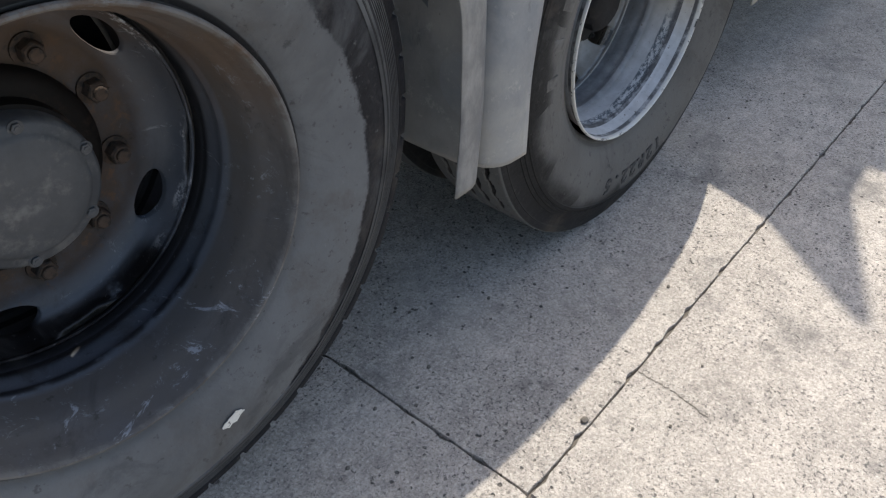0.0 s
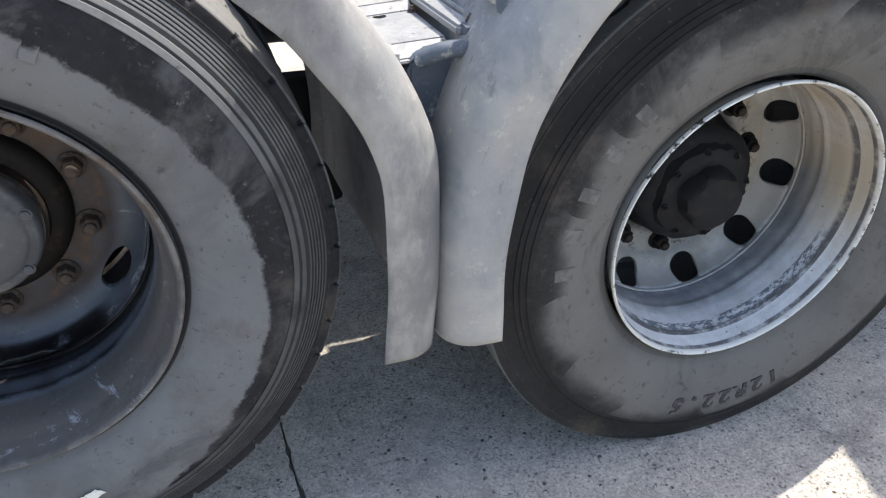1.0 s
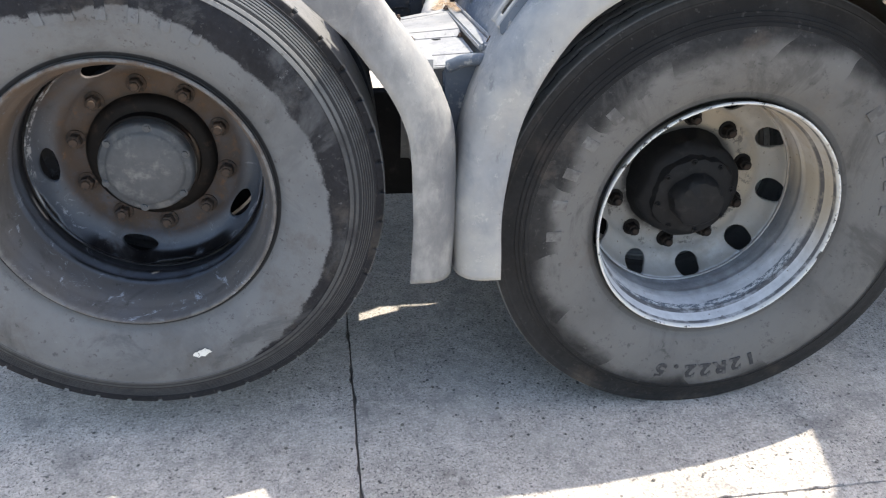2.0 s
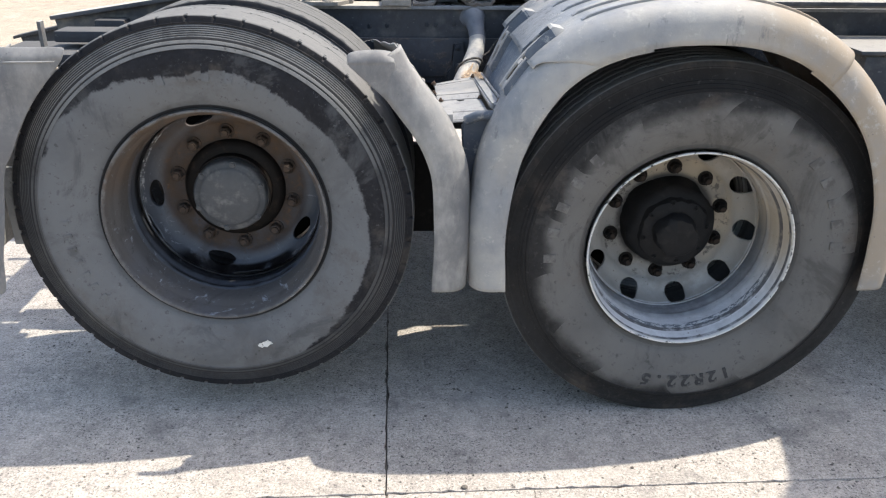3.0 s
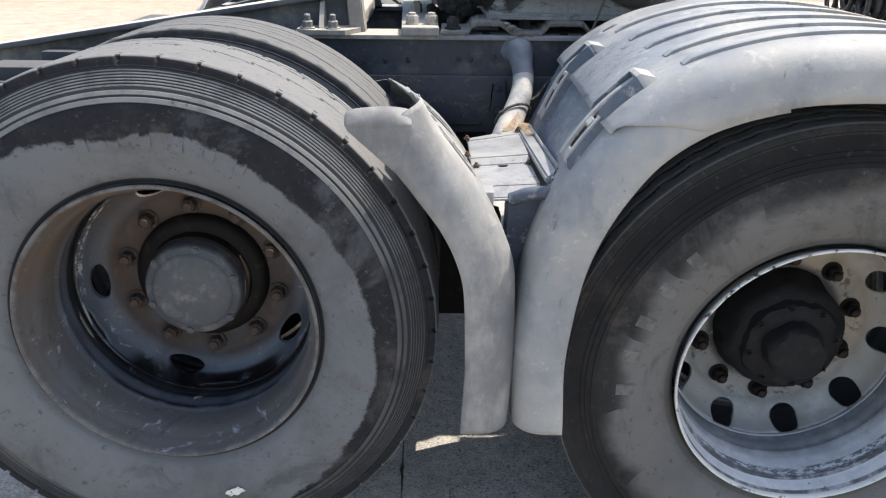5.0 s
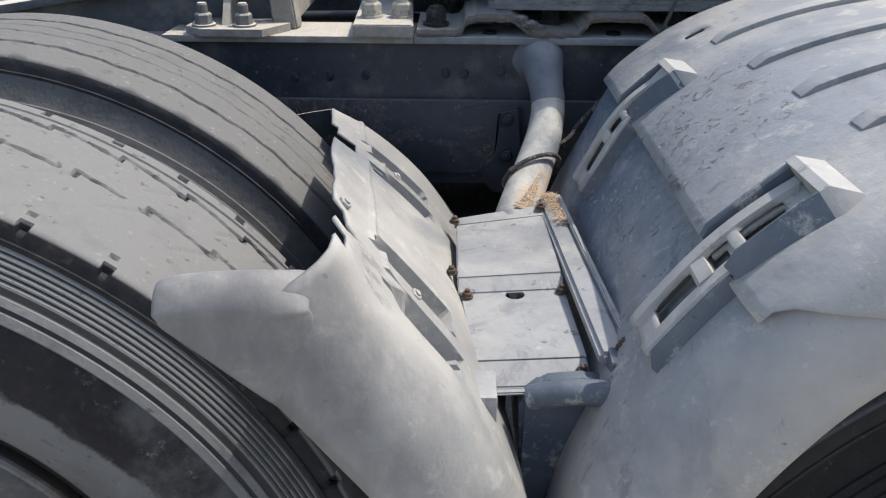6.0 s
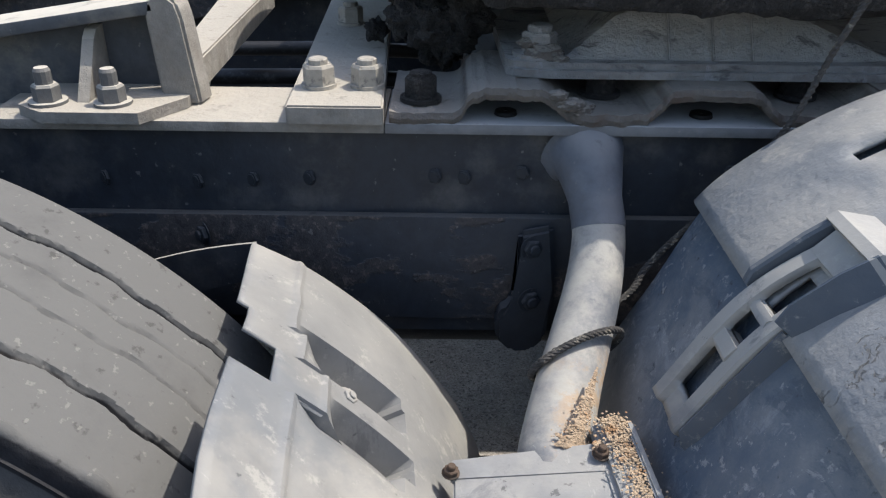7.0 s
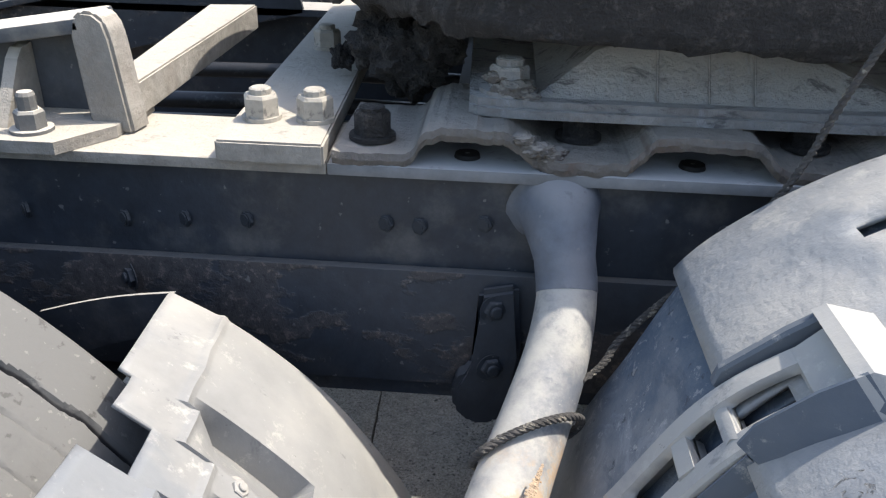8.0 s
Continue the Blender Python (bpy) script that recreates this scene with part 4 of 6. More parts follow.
# ---------- mudguards ----------
class Path:
    """A line in x and z, by its length from the start."""

    def __init__(self, pts, side):
        self.p = np.array([(v.x, v.z) for v in smooth_line([(x, 0, z) for x, z in pts], 10)])
        self.s = np.r_[0, np.cumsum(np.hypot(*np.diff(self.p, axis=0).T))]
        self.side, self.length = side, float(self.s[-1])

    def at(self, s):
        f = lambda q: np.array([np.interp(q, self.s, self.p[:, 0]), np.interp(q, self.s, self.p[:, 1])])
        d = f(min(s + 0.012, self.length)) - f(max(s - 0.012, 0))
        d /= np.hypot(*d)
        return f(s), np.array([d[1], -d[0]]) * self.side

    def point(self, s, y, depth=0.0):
        p, n = self.at(s)
        return Vector((p[0] + n[0] * depth, y, p[1] + n[1] * depth))


class Skewed(Path):
    """A path whose lower rear part leans forward on the inner side."""

    def point(self, s, y, depth=0.0):
        v = super().point(s, y, depth)
        f = max(0.0, min(1.0, (y + 0.05) / 0.2)) * max(0.0, min(1.0, (1.07 - v.z) / 0.14))
        if v.x < 0:
            v.x += 0.024 * f * f * (3 - 2 * f)
        return v


class Loft:
    """Two paths, at two depths of the truck, and what lies between."""

    def __init__(self, a, b, ya, yb):
        self.a, self.b, self.ya, self.yb = a, b, ya, yb

    def point(self, s, y, depth=0.0):
        t = max(0.0, min(1.0, (y - self.ya) / (self.yb - self.ya)))
        pa, pb = self.a.point(s * self.a.length, y, depth), self.b.point(s * self.b.length, y, depth)
        return pa.lerp(pb, t)


def sheet(bm, path, stations, section, holes=(), ragged=None, dent=None):
    """Loft a section of (y, depth) along the path; holes are (s0, s1, y0, y1)."""
    rows = []
    for i, s in enumerate(stations):
        row = []
        for y, d in section:
            q = s
            if ragged is not None:
                q = ragged(s, y, i, len(stations))
            row.append(bm.verts.new(path.point(q, y, d + (dent(s, y) if dent else 0.0))))
        rows.append(row)
    for i in range(len(stations) - 1):
        for j in range(len(section) - 1):
            sm = (stations[i] + stations[i + 1]) / 2
            ym = (section[j][0] + section[j + 1][0]) / 2
            if any(s0 < sm < s1 and y0 < ym < y1 for s0, s1, y0, y1 in holes):
                continue
            bm.faces.new((rows[i][j], rows[i][j + 1], rows[i + 1][j + 1], rows[i + 1][j]))


def bar_on(bm, path, s0, s1, y0, y1, d0, d1, n=6, taper=0.0):
    """A bar lying along the path, from depth d0 to d1 (outwards is minus)."""
    rings = []
    for k in range(n + 1):
        s = s0 + (s1 - s0) * k / n
        e = taper if k in (0, n) else 0.0
        top = d1 + (d0 - d1) * (0.75 if e and k in (0, n) else 0.0)
        b = min(0.002, abs(y1 - y0) * 0.2)
        rings.append([bm.verts.new(path.point(s, y, d)) for y, d in ((y0, d0), (y0, top + (d0 - top) * 0.15), (y0 + b, top), (y1 - b, top), (y1, top + (d0 - top) * 0.15), (y1, d0))])
    for a, b in zip(rings, rings[1:]):
        for k in range(6):
            bm.faces.new((a[k], a[(k + 1) % 6], b[(k + 1) % 6], b[k]))
    bm.faces.new(rings[0]), bm.faces.new(rings[-1][::-1])


def prism(bm, path, rings):
    """A closed body along the path: rings of (s, [(y, depth), ...])."""
    made = [[bm.verts.new(path.point(s, y, d)) for y, d in ring] for s, ring in rings]
    n = len(made[0])
    for a, b in zip(made, made[1:]):
        for k in range(n):
            bm.faces.new((a[k], a[(k + 1) % n], b[(k + 1) % n], b[k]))
    bm.faces.new(made[0]), bm.faces.new(made[-1][::-1])


def steps(a, b, n, *extra):
    return sorted(set([round(a + (b - a) * k / n, 5) for k in range(n + 1)] + [round(e, 5) for e in extra]))


OUTER_EDGE = [(-0.078, 0.0), (-0.096, 0.003), (-0.112, 0.010), (-0.125, 0.021), (-0.134, 0.035), (-0.139, 0.050), (-0.141, 0.068)]
INNER_EDGE = [(0.584, 0.030), (0.583, 0.012), (0.578, 0.003), (0.565, 0.0)]


def section(skirt, *marks, extra=()):
    mid = [(y, 0.0) for y in sorted({round(v, 4) for v in (*np.linspace(0.54, -0.05, 24), *marks)}, reverse=True)]
    return INNER_EDGE + mid + OUTER_EDGE + [(-0.142, 0.5 * (0.068 + skirt)), (-0.1425, skirt)] + list(extra)


drive_path = Skewed([(-0.600, 0.435), (-0.605, 0.60), (-0.588, 0.76), (-0.552, 0.88), (-0.502, 0.975), (-0.432, 1.062), (-0.33, 1.130), (-0.20, 1.170), (-0.06, 1.183),
                   (0.08, 1.175), (0.21, 1.138), (0.33, 1.065), (0.43, 0.965), (0.50, 0.845), (0.545, 0.70), (0.558, 0.57), (0.555, 0.435)], 1)
L = drive_path.length
JOIN, JOIN_FRONT = 0.630, L - 0.70


def clip_slots(y0, y1, s0, s1, k=0.0):
    """The three slots of a clip: (s0, s1, y0, y1)."""
    out = []
    for a, b in ((0.11, 0.36), (0.47, 0.58), (0.65, 0.86)):
        sa, sb = s0 + a * (s1 - s0), s0 + b * (s1 - s0)
        slide = k * ((sa + sb) / 2 - s0)
        out.append((sa + 0.001, sb - 0.001, y0 + 0.018 + slide, y1 - 0.020 + slide))
    return out


CLIPS = ((0.370, 0.426, 0.506, 0.704, -0.15), (-0.064, -0.004, 0.540, 0.722, 0.0))
SLOTS = [q for c in CLIPS for q in clip_slots(*c)]
SLOT_MARKS = [v for q in SLOTS for v in q[2:]]


def sag(s, y):
    """The rear flap sinks away under the edge of the top section, more towards the outer side."""
    ease = lambda v: max(0.0, min(1.0, v)) ** 2 * (3 - 2 * max(0.0, min(1.0, v)))
    return 0.013 * ease((s - 0.53) / 0.09) * ease((0.37 - y) / 0.30) * ease((y - 0.002) / 0.05)


def flap(s0, s1, dent):
    bm = bmesh.new()
    st = steps(s0, s1, 90)
    sheet(bm, drive_path, st, section(0.096, *(SLOT_MARKS if not s0 else ())), holes=SLOTS if not s0 else (), dent=None if s0 else sag)
    for v in bm.verts:
        v.co += Vector((1, 0, 0.4)) * dent * noise.noise(v.co * 6.0)
        if not s0 and v.co.y < -0.09:
            t = max(0.0, min(1.0, (v.co.z - 0.66) / 0.24))
            off = (v.co.x + 0.545 - 0.075 * t) / 0.02
            v.co.y += 0.011 * math.exp(-off * off) * math.sin(math.pi * t)
    ob = part("mudguard_flap", bm, GUARD if s0 else GUARD_SHADED_WORN, truck, "grey plastic lower flap, scuffed and dusty")
    return thick(ob, 0.0035, -1)


LAP = 0.011  # how far the top section stands off the flaps under it


class ShortSide:
    """The drive guard's path, with a side that starts shallow and deepens forwards."""
    edge_y = [0.112, 0.125, 0.134, 0.139, 0.141, 0.142, 0.1425]
    edge_d = [0.010, 0.021, 0.035, 0.050, 0.068, 0.0845, 0.101]

    def point(self, s, y, depth=0.0):
        d = depth + LAP
        if y < -0.112:
            limit = max(0.0125, min(0.101, 0.0125 + 0.72 * (s - 0.650)))
            d = 0.010 + (d - 0.010) * (limit - 0.010) / 0.091
            y = -float(np.interp(d, self.edge_d, self.edge_y))
        return drive_path.point(s, y, d - LAP)


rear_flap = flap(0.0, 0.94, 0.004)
front_flap = flap(L - 0.78, L, 0.003)
bm = bmesh.new()
st = steps(JOIN, JOIN_FRONT, 64)
sheet(bm, ShortSide(), st, [(y, d - LAP) for y, d in section(0.101, 0.478, 0.494, *SLOT_MARKS)], holes=[(0.752, 0.775, 0.478, 0.494), *SLOTS])
top_guard = thick(part("mudguard_top", bm, GUARD_TOP, truck, "grey ribbed plastic top section, dusty and sunlit"), 0.004, -1)
for y, s0 in ((-0.058, 0.792), (0.040, 0.786), (0.153, 0.778), (0.277, 0.773), (0.414, 0.770)):
    bm = bmesh.new()
    bar_on(bm, drive_path, s0, JOIN_FRONT - 0.1, y - 0.012, y + 0.012, -LAP, -LAP - 0.0070, 40, taper=1)
    part("rib", bm, GUARD_TOP, top_guard)


class Slant:
    """A path whose points slide sideways along its length."""

    def __init__(self, path, s0, k):
        self.path, self.s0, self.k = path, s0, k

    def point(self, s, y, depth=0.0):
        return self.path.point(s, y + self.k * (s - self.s0), depth)


def ladder(y0, y1, s0, s1, parent, k=0.0):
    """A clip moulded like a short ladder with three slots, bridging two sections."""
    way = Slant(drive_path, s0, k)
    top, span = -0.0165, s1 - s0
    across = [(y1, -0.003), (y1 - 0.001, top - 0.001), (y1 - 0.003, top - 0.0035), (y1 - 0.016, top - 0.003), (y1 - 0.019, top + 0.002), (y0 + 0.017, top + 0.002), (y0 + 0.014, top), (y0 + 0.002, top), (y0, top + 0.002), (y0 - 0.001, -0.003)]
    slots = [(s0 + a * span, s0 + b * span, y0 + 0.0175, y1 - 0.0195) for a, b in ((0.11, 0.36), (0.47, 0.58), (0.65, 0.86))]
    bm = bmesh.new()
    sheet(bm, way, steps(s0, s1, 32), across, holes=slots)
    clip = thick(part("clip", bm, GUARD, parent, "moulded ladder-shaped clip with three slots", smooth=30), 0.006, -1)
    bm = bmesh.new()
    prism(bm, way, [(s0 + 0.385 * span, [(y1 - 0.013, -0.003), (y1 - 0.013, top), (y0 + 0.012, top), (y0 + 0.012, -0.003)]),
                    (s0 + 0.40 * span, [(y1 - 0.013, -0.003), (y1 - 0.013, top - 0.002), (y0 + 0.012, top - 0.002), (y0 + 0.012, -0.003)]),
                    (s0 + 0.47 * span, [(y1 - 0.013, -0.003), (y1 - 0.013, top - 0.001), (y0 + 0.012, top - 0.001), (y0 + 0.012, -0.003)])])
    part("clip_peg", bm, GUARD, clip, smooth=30)
    bm = bmesh.new()
    prism(bm, way, [(s0 + 0.60 * span, [(y1 - 0.010, -0.003), (y1 - 0.010, top), (y0 + 0.010, top), (y0 + 0.010, -0.003)]),
                    (s0 + 0.625 * span, [(y1 - 0.010, -0.003), (y1 - 0.012, top - 0.001), (y0 + 0.012, top - 0.001), (y0 + 0.010, -0.003)]),
                    (s0 + 0.65 * span, [(y1 - 0.010, -0.003), (y1 - 0.010, top), (y0 + 0.010, top), (y0 + 0.010, -0.003)])])
    part("clip_peg", bm, GUARD, clip, smooth=60)
    # the housing on the top section: a wall beside the ladder, a sloping flank and the head
    e0, e1, h1 = JOIN + 0.003, s0 + 0.90 * span, s1 + 0.006
    far = lambda f: [(y1 + 0.012, -LAP), (y1 + 0.010, -LAP - 0.015 * f), (y1 + 0.003, -LAP - 0.017 * f), (y1 + 0.001, -LAP - 0.015 * f), (y1 + 0.001, -LAP)]
    near = lambda f, w: [(y0 - 0.001, -LAP), (y0 - 0.001, -LAP - 0.020 * f), (y0 - 0.002, -LAP - 0.022 * f), (y0 - 0.004, -LAP - 0.022 * f), (y0 - 0.004 - w, -LAP)]
    foot = lambda f: [(y0 - 0.0015, 0.001), (y0 - 0.0015, -0.0150 * f), (y0 - 0.0035, -0.0155 * f), (y0 - 0.0085, 0.001)]
    # flank, wall and foot take the plastic copy with shade painted in
    bm = bmesh.new()
    prism(bm, way, [(e0 + 0.004, near(0.62, 0.004)), (e0 + 0.018, near(0.85, 0.007)), (e1, near(1.0, 0.009)), (h1 - 0.003, near(1.0, 0.009))])
    part("clip_housing", bm, GUARD_SHADE_BLUE, parent, "raised housing with a sloping flank beside the clip, shade painted blue-grey", smooth=30)
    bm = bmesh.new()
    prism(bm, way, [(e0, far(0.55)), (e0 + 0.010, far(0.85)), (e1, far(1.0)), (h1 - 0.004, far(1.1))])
    part("clip_wall", bm, GUARD_SHADE_BLUE, parent, smooth=30)
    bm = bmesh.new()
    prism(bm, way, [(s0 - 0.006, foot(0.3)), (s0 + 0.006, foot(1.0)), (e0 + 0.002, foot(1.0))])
    part("clip_flank", bm, GUARD_SHADE_BLUE, parent, smooth=30)
    # the end facing the sun takes the paler copy
    head = lambda f, g: [(y1 + 0.012, -LAP), (y1 + 0.008, -LAP - 0.020 * f), (y0 - 0.004, -LAP - 0.022 * f), (y0 - 0.004 - g, -LAP)]
    bm = bmesh.new()
    prism(bm, way, [(s1 - 0.003, head(1.0, 0.009)), (s1 + 0.005, head(1.0, 0.009)), (h1 + 0.017, head(0.12, 0.001))])
    part("clip_head", bm, GUARD, parent, "sloping end of the clip housing in the paler sunlit tone", smooth=30)
    if not k:
        return clip
    bm = bmesh.new()
    prism(bm, way, [(s0 + 0.885 * span, [(y1 - 0.004, -0.012), (y1 - 0.004, top - 0.0035), (y0 + 0.003, top - 0.0035), (y0 + 0.003, -0.012)]),
                    (s1 + 0.006, [(y1 - 0.004, -0.012), (y1 - 0.004, top - 0.0115), (y0 + 0.003, top - 0.0115), (y0 + 0.003, -0.012)])])
    part("name_plate", bm, GUARD, parent, "small worn plate in the head of the clip", smooth=30)
    return clip


for y0, y1, s0, s1, k in CLIPS:
    ladder(y0, y1, s0, s1, top_guard, k)

# the broken guard over the tag axle: its front half, bent outwards near the camera side
tag_a = Path([(-0.605, 0.435), (-0.598, 0.60), (-0.605, 0.75), (-0.628, 0.84), (-0.663, 0.915), (-0.713, 0.985), (-0.752, 1.037), (-0.778, 1.083)], -1)
tag_b = Path([(-0.640, 0.435), (-0.638, 0.58), (-0.650, 0.70), (-0.668, 0.77), (-0.700, 0.83), (-0.752, 0.895), (-0.82, 0.955), (-0.880, 0.990)], -1)
tag_loft = Loft(tag_a, tag_b, -0.09, 0.57)


def torn(s, y, i, n):
    """The upper edge, torn in steps with a notch."""
    f = max(0.0, (s - 0.6) / 0.4)
    end = 0.0
    if y > 0.44:
        end = 0.004
    elif y > 0.402:
        end = -0.016
    elif y > 0.352:
        end = -0.062
    elif y > 0.055:
        end = -0.003 + 0.004 * math.sin(31 * y)
    elif y > 0.033:
        end = 0.008
    elif y > 0.0:
        end = -0.021 - 0.25 * (0.033 - y)
    elif y > -0.022:
        end = -0.070 - 2.2 * y
    elif y > -0.031:
        end = 0.002
    elif y > -0.07:
        end = -0.026
    end += 0.004 * noise.noise(Vector((0, y * 34, 0)))
    return min(1.02, s + f * end)


GROOVES = ((0.738, 0.912, 0.404, 0.450, 0.4545, 0.027), (0.745, 0.908, 0.330, 0.3765, 0.381, 0.026), (0.735, 0.908, 0.026, 0.0730, 0.0775, 0.027), (0.742, 0.900, -0.048, -0.0025, 0.0015, 0.020))


def pressed(s, y):
    """Wedge-shaped pressings: a slow fall, then a steep face back up."""
    for s0, s1, ya, yb, yc, deep in GROOVES:
        if s0 <= s <= s1 and ya < y < yc:
            f = min(1.0, (s - s0) / 0.008) * min(1.0, (s1 - s) / 0.04)
            return deep * f * ((y - ya) / (yb - ya) if y <= yb else (yc - y) / (yc - yb))
    ridge = (s - 0.917 - 0.014 * (y - 0.44)) / 0.006
    return -0.0032 * math.exp(-ridge * ridge) if y > 0.0 else 0.0


bm = bmesh.new()
st = steps(0.0, 1.0, 66, 0.738, 0.7461, 0.745, 0.7531, 0.735, 0.7431, 0.742, 0.75, 0.872, 0.865, 0.9, 0.905, 0.908, 0.912, 0.916, 0.921, 0.926, 0.931)
marks = [0.3515, 0.3525, 0.4015, 0.4025, 0.4395, 0.4405, 0.0555, 0.0545, 0.0335, 0.0325, 0.0005, -0.0005, -0.0215, -0.0225, -0.0305, -0.0315, -0.0695, -0.0705] + [v for g in GROOVES for v in (g[2], (g[2] + g[3]) / 2, g[3], g[4])]
sheet(bm, tag_loft, st, section(0.097, *marks), ragged=torn, dent=pressed)
for v in bm.verts:
    v.co += Vector((0.8, 0, 0.5)) * 0.004 * noise.noise(v.co * 7.0 + Vector((3, 1, 7)))
tag_guard = thick(part("mudguard_front_half", bm, GUARD_SHADED_DIRTY, truck, "broken grey plastic mudguard half with a torn upper edge", smooth=28), 0.0035, -1)
# the side lip that runs out level from the torn end
def skin(name, rows, parent, t=0.004, label=""):
    bm = bmesh.new()
    grid = [[bm.verts.new(v) for v in r] for r in rows]
    for a, b in zip(grid, grid[1:]):
        for k in range(len(a) - 1):
            bm.faces.new((a[k], a[k + 1], b[k + 1], b[k]))
    ob = part(name, bm, GUARD_SHADED_DIRTY, parent, label, smooth=180)
    thick(ob, t, 0)
    sub = ob.modifiers.new("round", "SUBSURF")
    sub.levels = sub.render_levels = 2
    return ob


lip_rows = []
for x, tz, low, edge, tuck in ((-0.904, 1.064, 1.036, -0.893, 0), (-0.898, 1.071, 1.024, -0.884, 0), (-0.868, 1.075, 1.004, -0.862, 0), (-0.835, 1.077, 0.980, -0.838, 0.0005), (-0.812, 1.074, 0.960, -0.818, 0.003), (-0.792, 1.066, 0.942, -0.800, 0.012)):
    lip_rows.append(((x, -0.126 + 2 * tuck, tz), (x, -0.1365 + 1.5 * tuck, tz - 0.005), (x, -0.1445 + tuck, tz - 0.016), (x + 0.001, -0.1465 + tuck, 1.0485), (x + 0.002, -0.1440 + tuck, 1.0455), (x + 0.004, -0.1445 + tuck, 1.038), (edge, -0.1445 + tuck, low)))
skin("side_lip", lip_rows, tag_guard)
# thin inner strip that runs back over the tyre
bm = bmesh.new()
rows = []
for k in range(9):
    t = k / 8
    p = Vector((-0.878, 0.580, 0.986)).lerp(Vector((-1.01, 0.590, 0.952)), t) + Vector((0, 0, 0.004 * math.sin(math.pi * t)))
    rows.append((bm.verts.new(p), bm.verts.new(p + Vector((0.012 * t, 0.0, -0.040 - 0.010 * t)))))
for a, b in zip(rows, rows[1:]):
    bm.faces.new((a[0], a[1], b[1], b[0]))
thick(part("inner_strip", bm, CHASSIS, tag_guard, smooth=0), 0.003, 0)
GUARD_BOLT = nut_mesh("guard_bolt", 0.0068, 0.005, GUARD_SHADED_DIRTY, stud=0.5, studh=0.002, washer=1.5)
for s, y, d in ((0.831, 0.399, 0.002), (0.826, 0.021, 0.002), (0.981, 0.047, -0.001)):
    p = tag_loft.point(s, y, d)
    same_part("guard_bolt", GUARD_BOLT, tag_guard, Matrix.Translation(p) @ pose(0, 0, 0, 0, 48, 0))

# what is left of the guard behind the tag wheel
back_a = Path([(-1.985, 0.44), (-1.970, 0.60), (-1.935, 0.76), (-1.885, 0.88), (-1.825, 0.97), (-1.745, 1.055), (-1.715, 1.078)], 1)
bm = bmesh.new()
def rear_torn(s, y, i, n):
    """The far part is torn off lower down, the foot rises a little inwards."""
    top = back_a.length - 0.23 * max(0.0, min(1.0, (y + 0.06) / 0.10)) - 0.012 * noise.noise(Vector((0, y * 30, 2)))
    return min(max(0.0, s - (0.16 * max(0.0, y - 0.02) if s < 0.3 else 0)), max(top, 0.2))


sheet(bm, back_a, steps(0.0, back_a.length, 60), section(0.090), ragged=rear_torn)
for v in bm.verts:
    v.co += Vector((1, 0.3, 0.3)) * (0.012 * noise.noise(v.co * 5.0) + 0.004 * noise.noise(v.co * 17.0))
back_guard = thick(part("mudguard_rear_half", bm, GUARD_SHADED_DIRTY, truck, "battered grey plastic mudguard half behind the lifted wheel"), 0.0035, -1)
rows = []
for z, right, left in ((1.080, -1.560, -1.738), (1.058, -1.566, -1.758), (1.050, -1.572, -1.764), (1.030, -1.588, -1.79), (0.985, -1.628, -1.815), (0.944, -1.664, -1.842), (0.88, -1.702, -1.878), (0.812, -1.734, -1.912), (0.785, -1.762, -1.922),
                       (0.70, -1.775, -1.945), (0.60, -1.792, -1.965), (0.555, -1.806, -1.970), (0.50, -1.812, -1.975), (0.438, -1.820, -1.982)):
    row = []
    for k in range(9):
        x = right + (left - right) * k / 8
        bulge = 0.0 if z > 1.07 else -0.006 * math.sin(math.pi * k / 8)
        crease = 0.004 if 1.045 < z < 1.055 else 0.0
        row.append((x + 0.003 * noise.noise(Vector((z * 40, k, 0))), -0.139 + bulge + crease + (0.010 if z > 1.07 else 0.0) + 0.012 * noise.noise(Vector((x * 9, 3, z * 9))), z))
    rows.append(row)
skin("side_lip", rows, back_guard)
bm = bmesh.new()
tube(bm, smooth_line([(-1.585, -0.1445, 1.049), (-1.63, -0.1485, 1.0485), (-1.68, -0.1495, 1.048), (-1.715, -0.1475, 1.0465)], 5), [0.0010 + 0.0012 * math.sin(math.pi * k / 15) for k in range(16)], 8)
part("crease", bm, GUARD, back_guard)
# flat ragged black patch laid on the side of the rear guard
bm = bmesh.new()
random.seed(8)
rim = [bm.verts.new((-1.748 + (0.008 + 0.012 * random.random()) * math.cos(t), -0.1535, 0.952 + (0.007 + 0.012 * random.random()) * math.sin(t))) for t in (2 * math.pi * k / 13 for k in range(13))]
bm.faces.new(rim)
thick(part("ragged_patch", bm, BLACK_HUB, back_guard, "small ragged black patch", smooth=0), 0.004, 0)


# ---------- step plates between the guards ----------
def slab(bm, quad, t, bevel=0.0015):
    """A plate over four corners, t thick downwards."""
    top = [bm.verts.new(v) for v in quad]
    low = [bm.verts.new(Vector(v) - Vector((0, 0, t))) for v in quad]
    faces = [bm.faces.new(top), bm.faces.new(low[::-1])]
    for k in range(4):
        faces.append(bm.faces.new((top[k], top[(k + 1) % 4], low[(k + 1) % 4], low[k])))
    if bevel:
        bmesh.ops.bevel(bm, geom=list({e for f in faces for e in f.edges}), offset=bevel, segments=2, affect="EDGES")


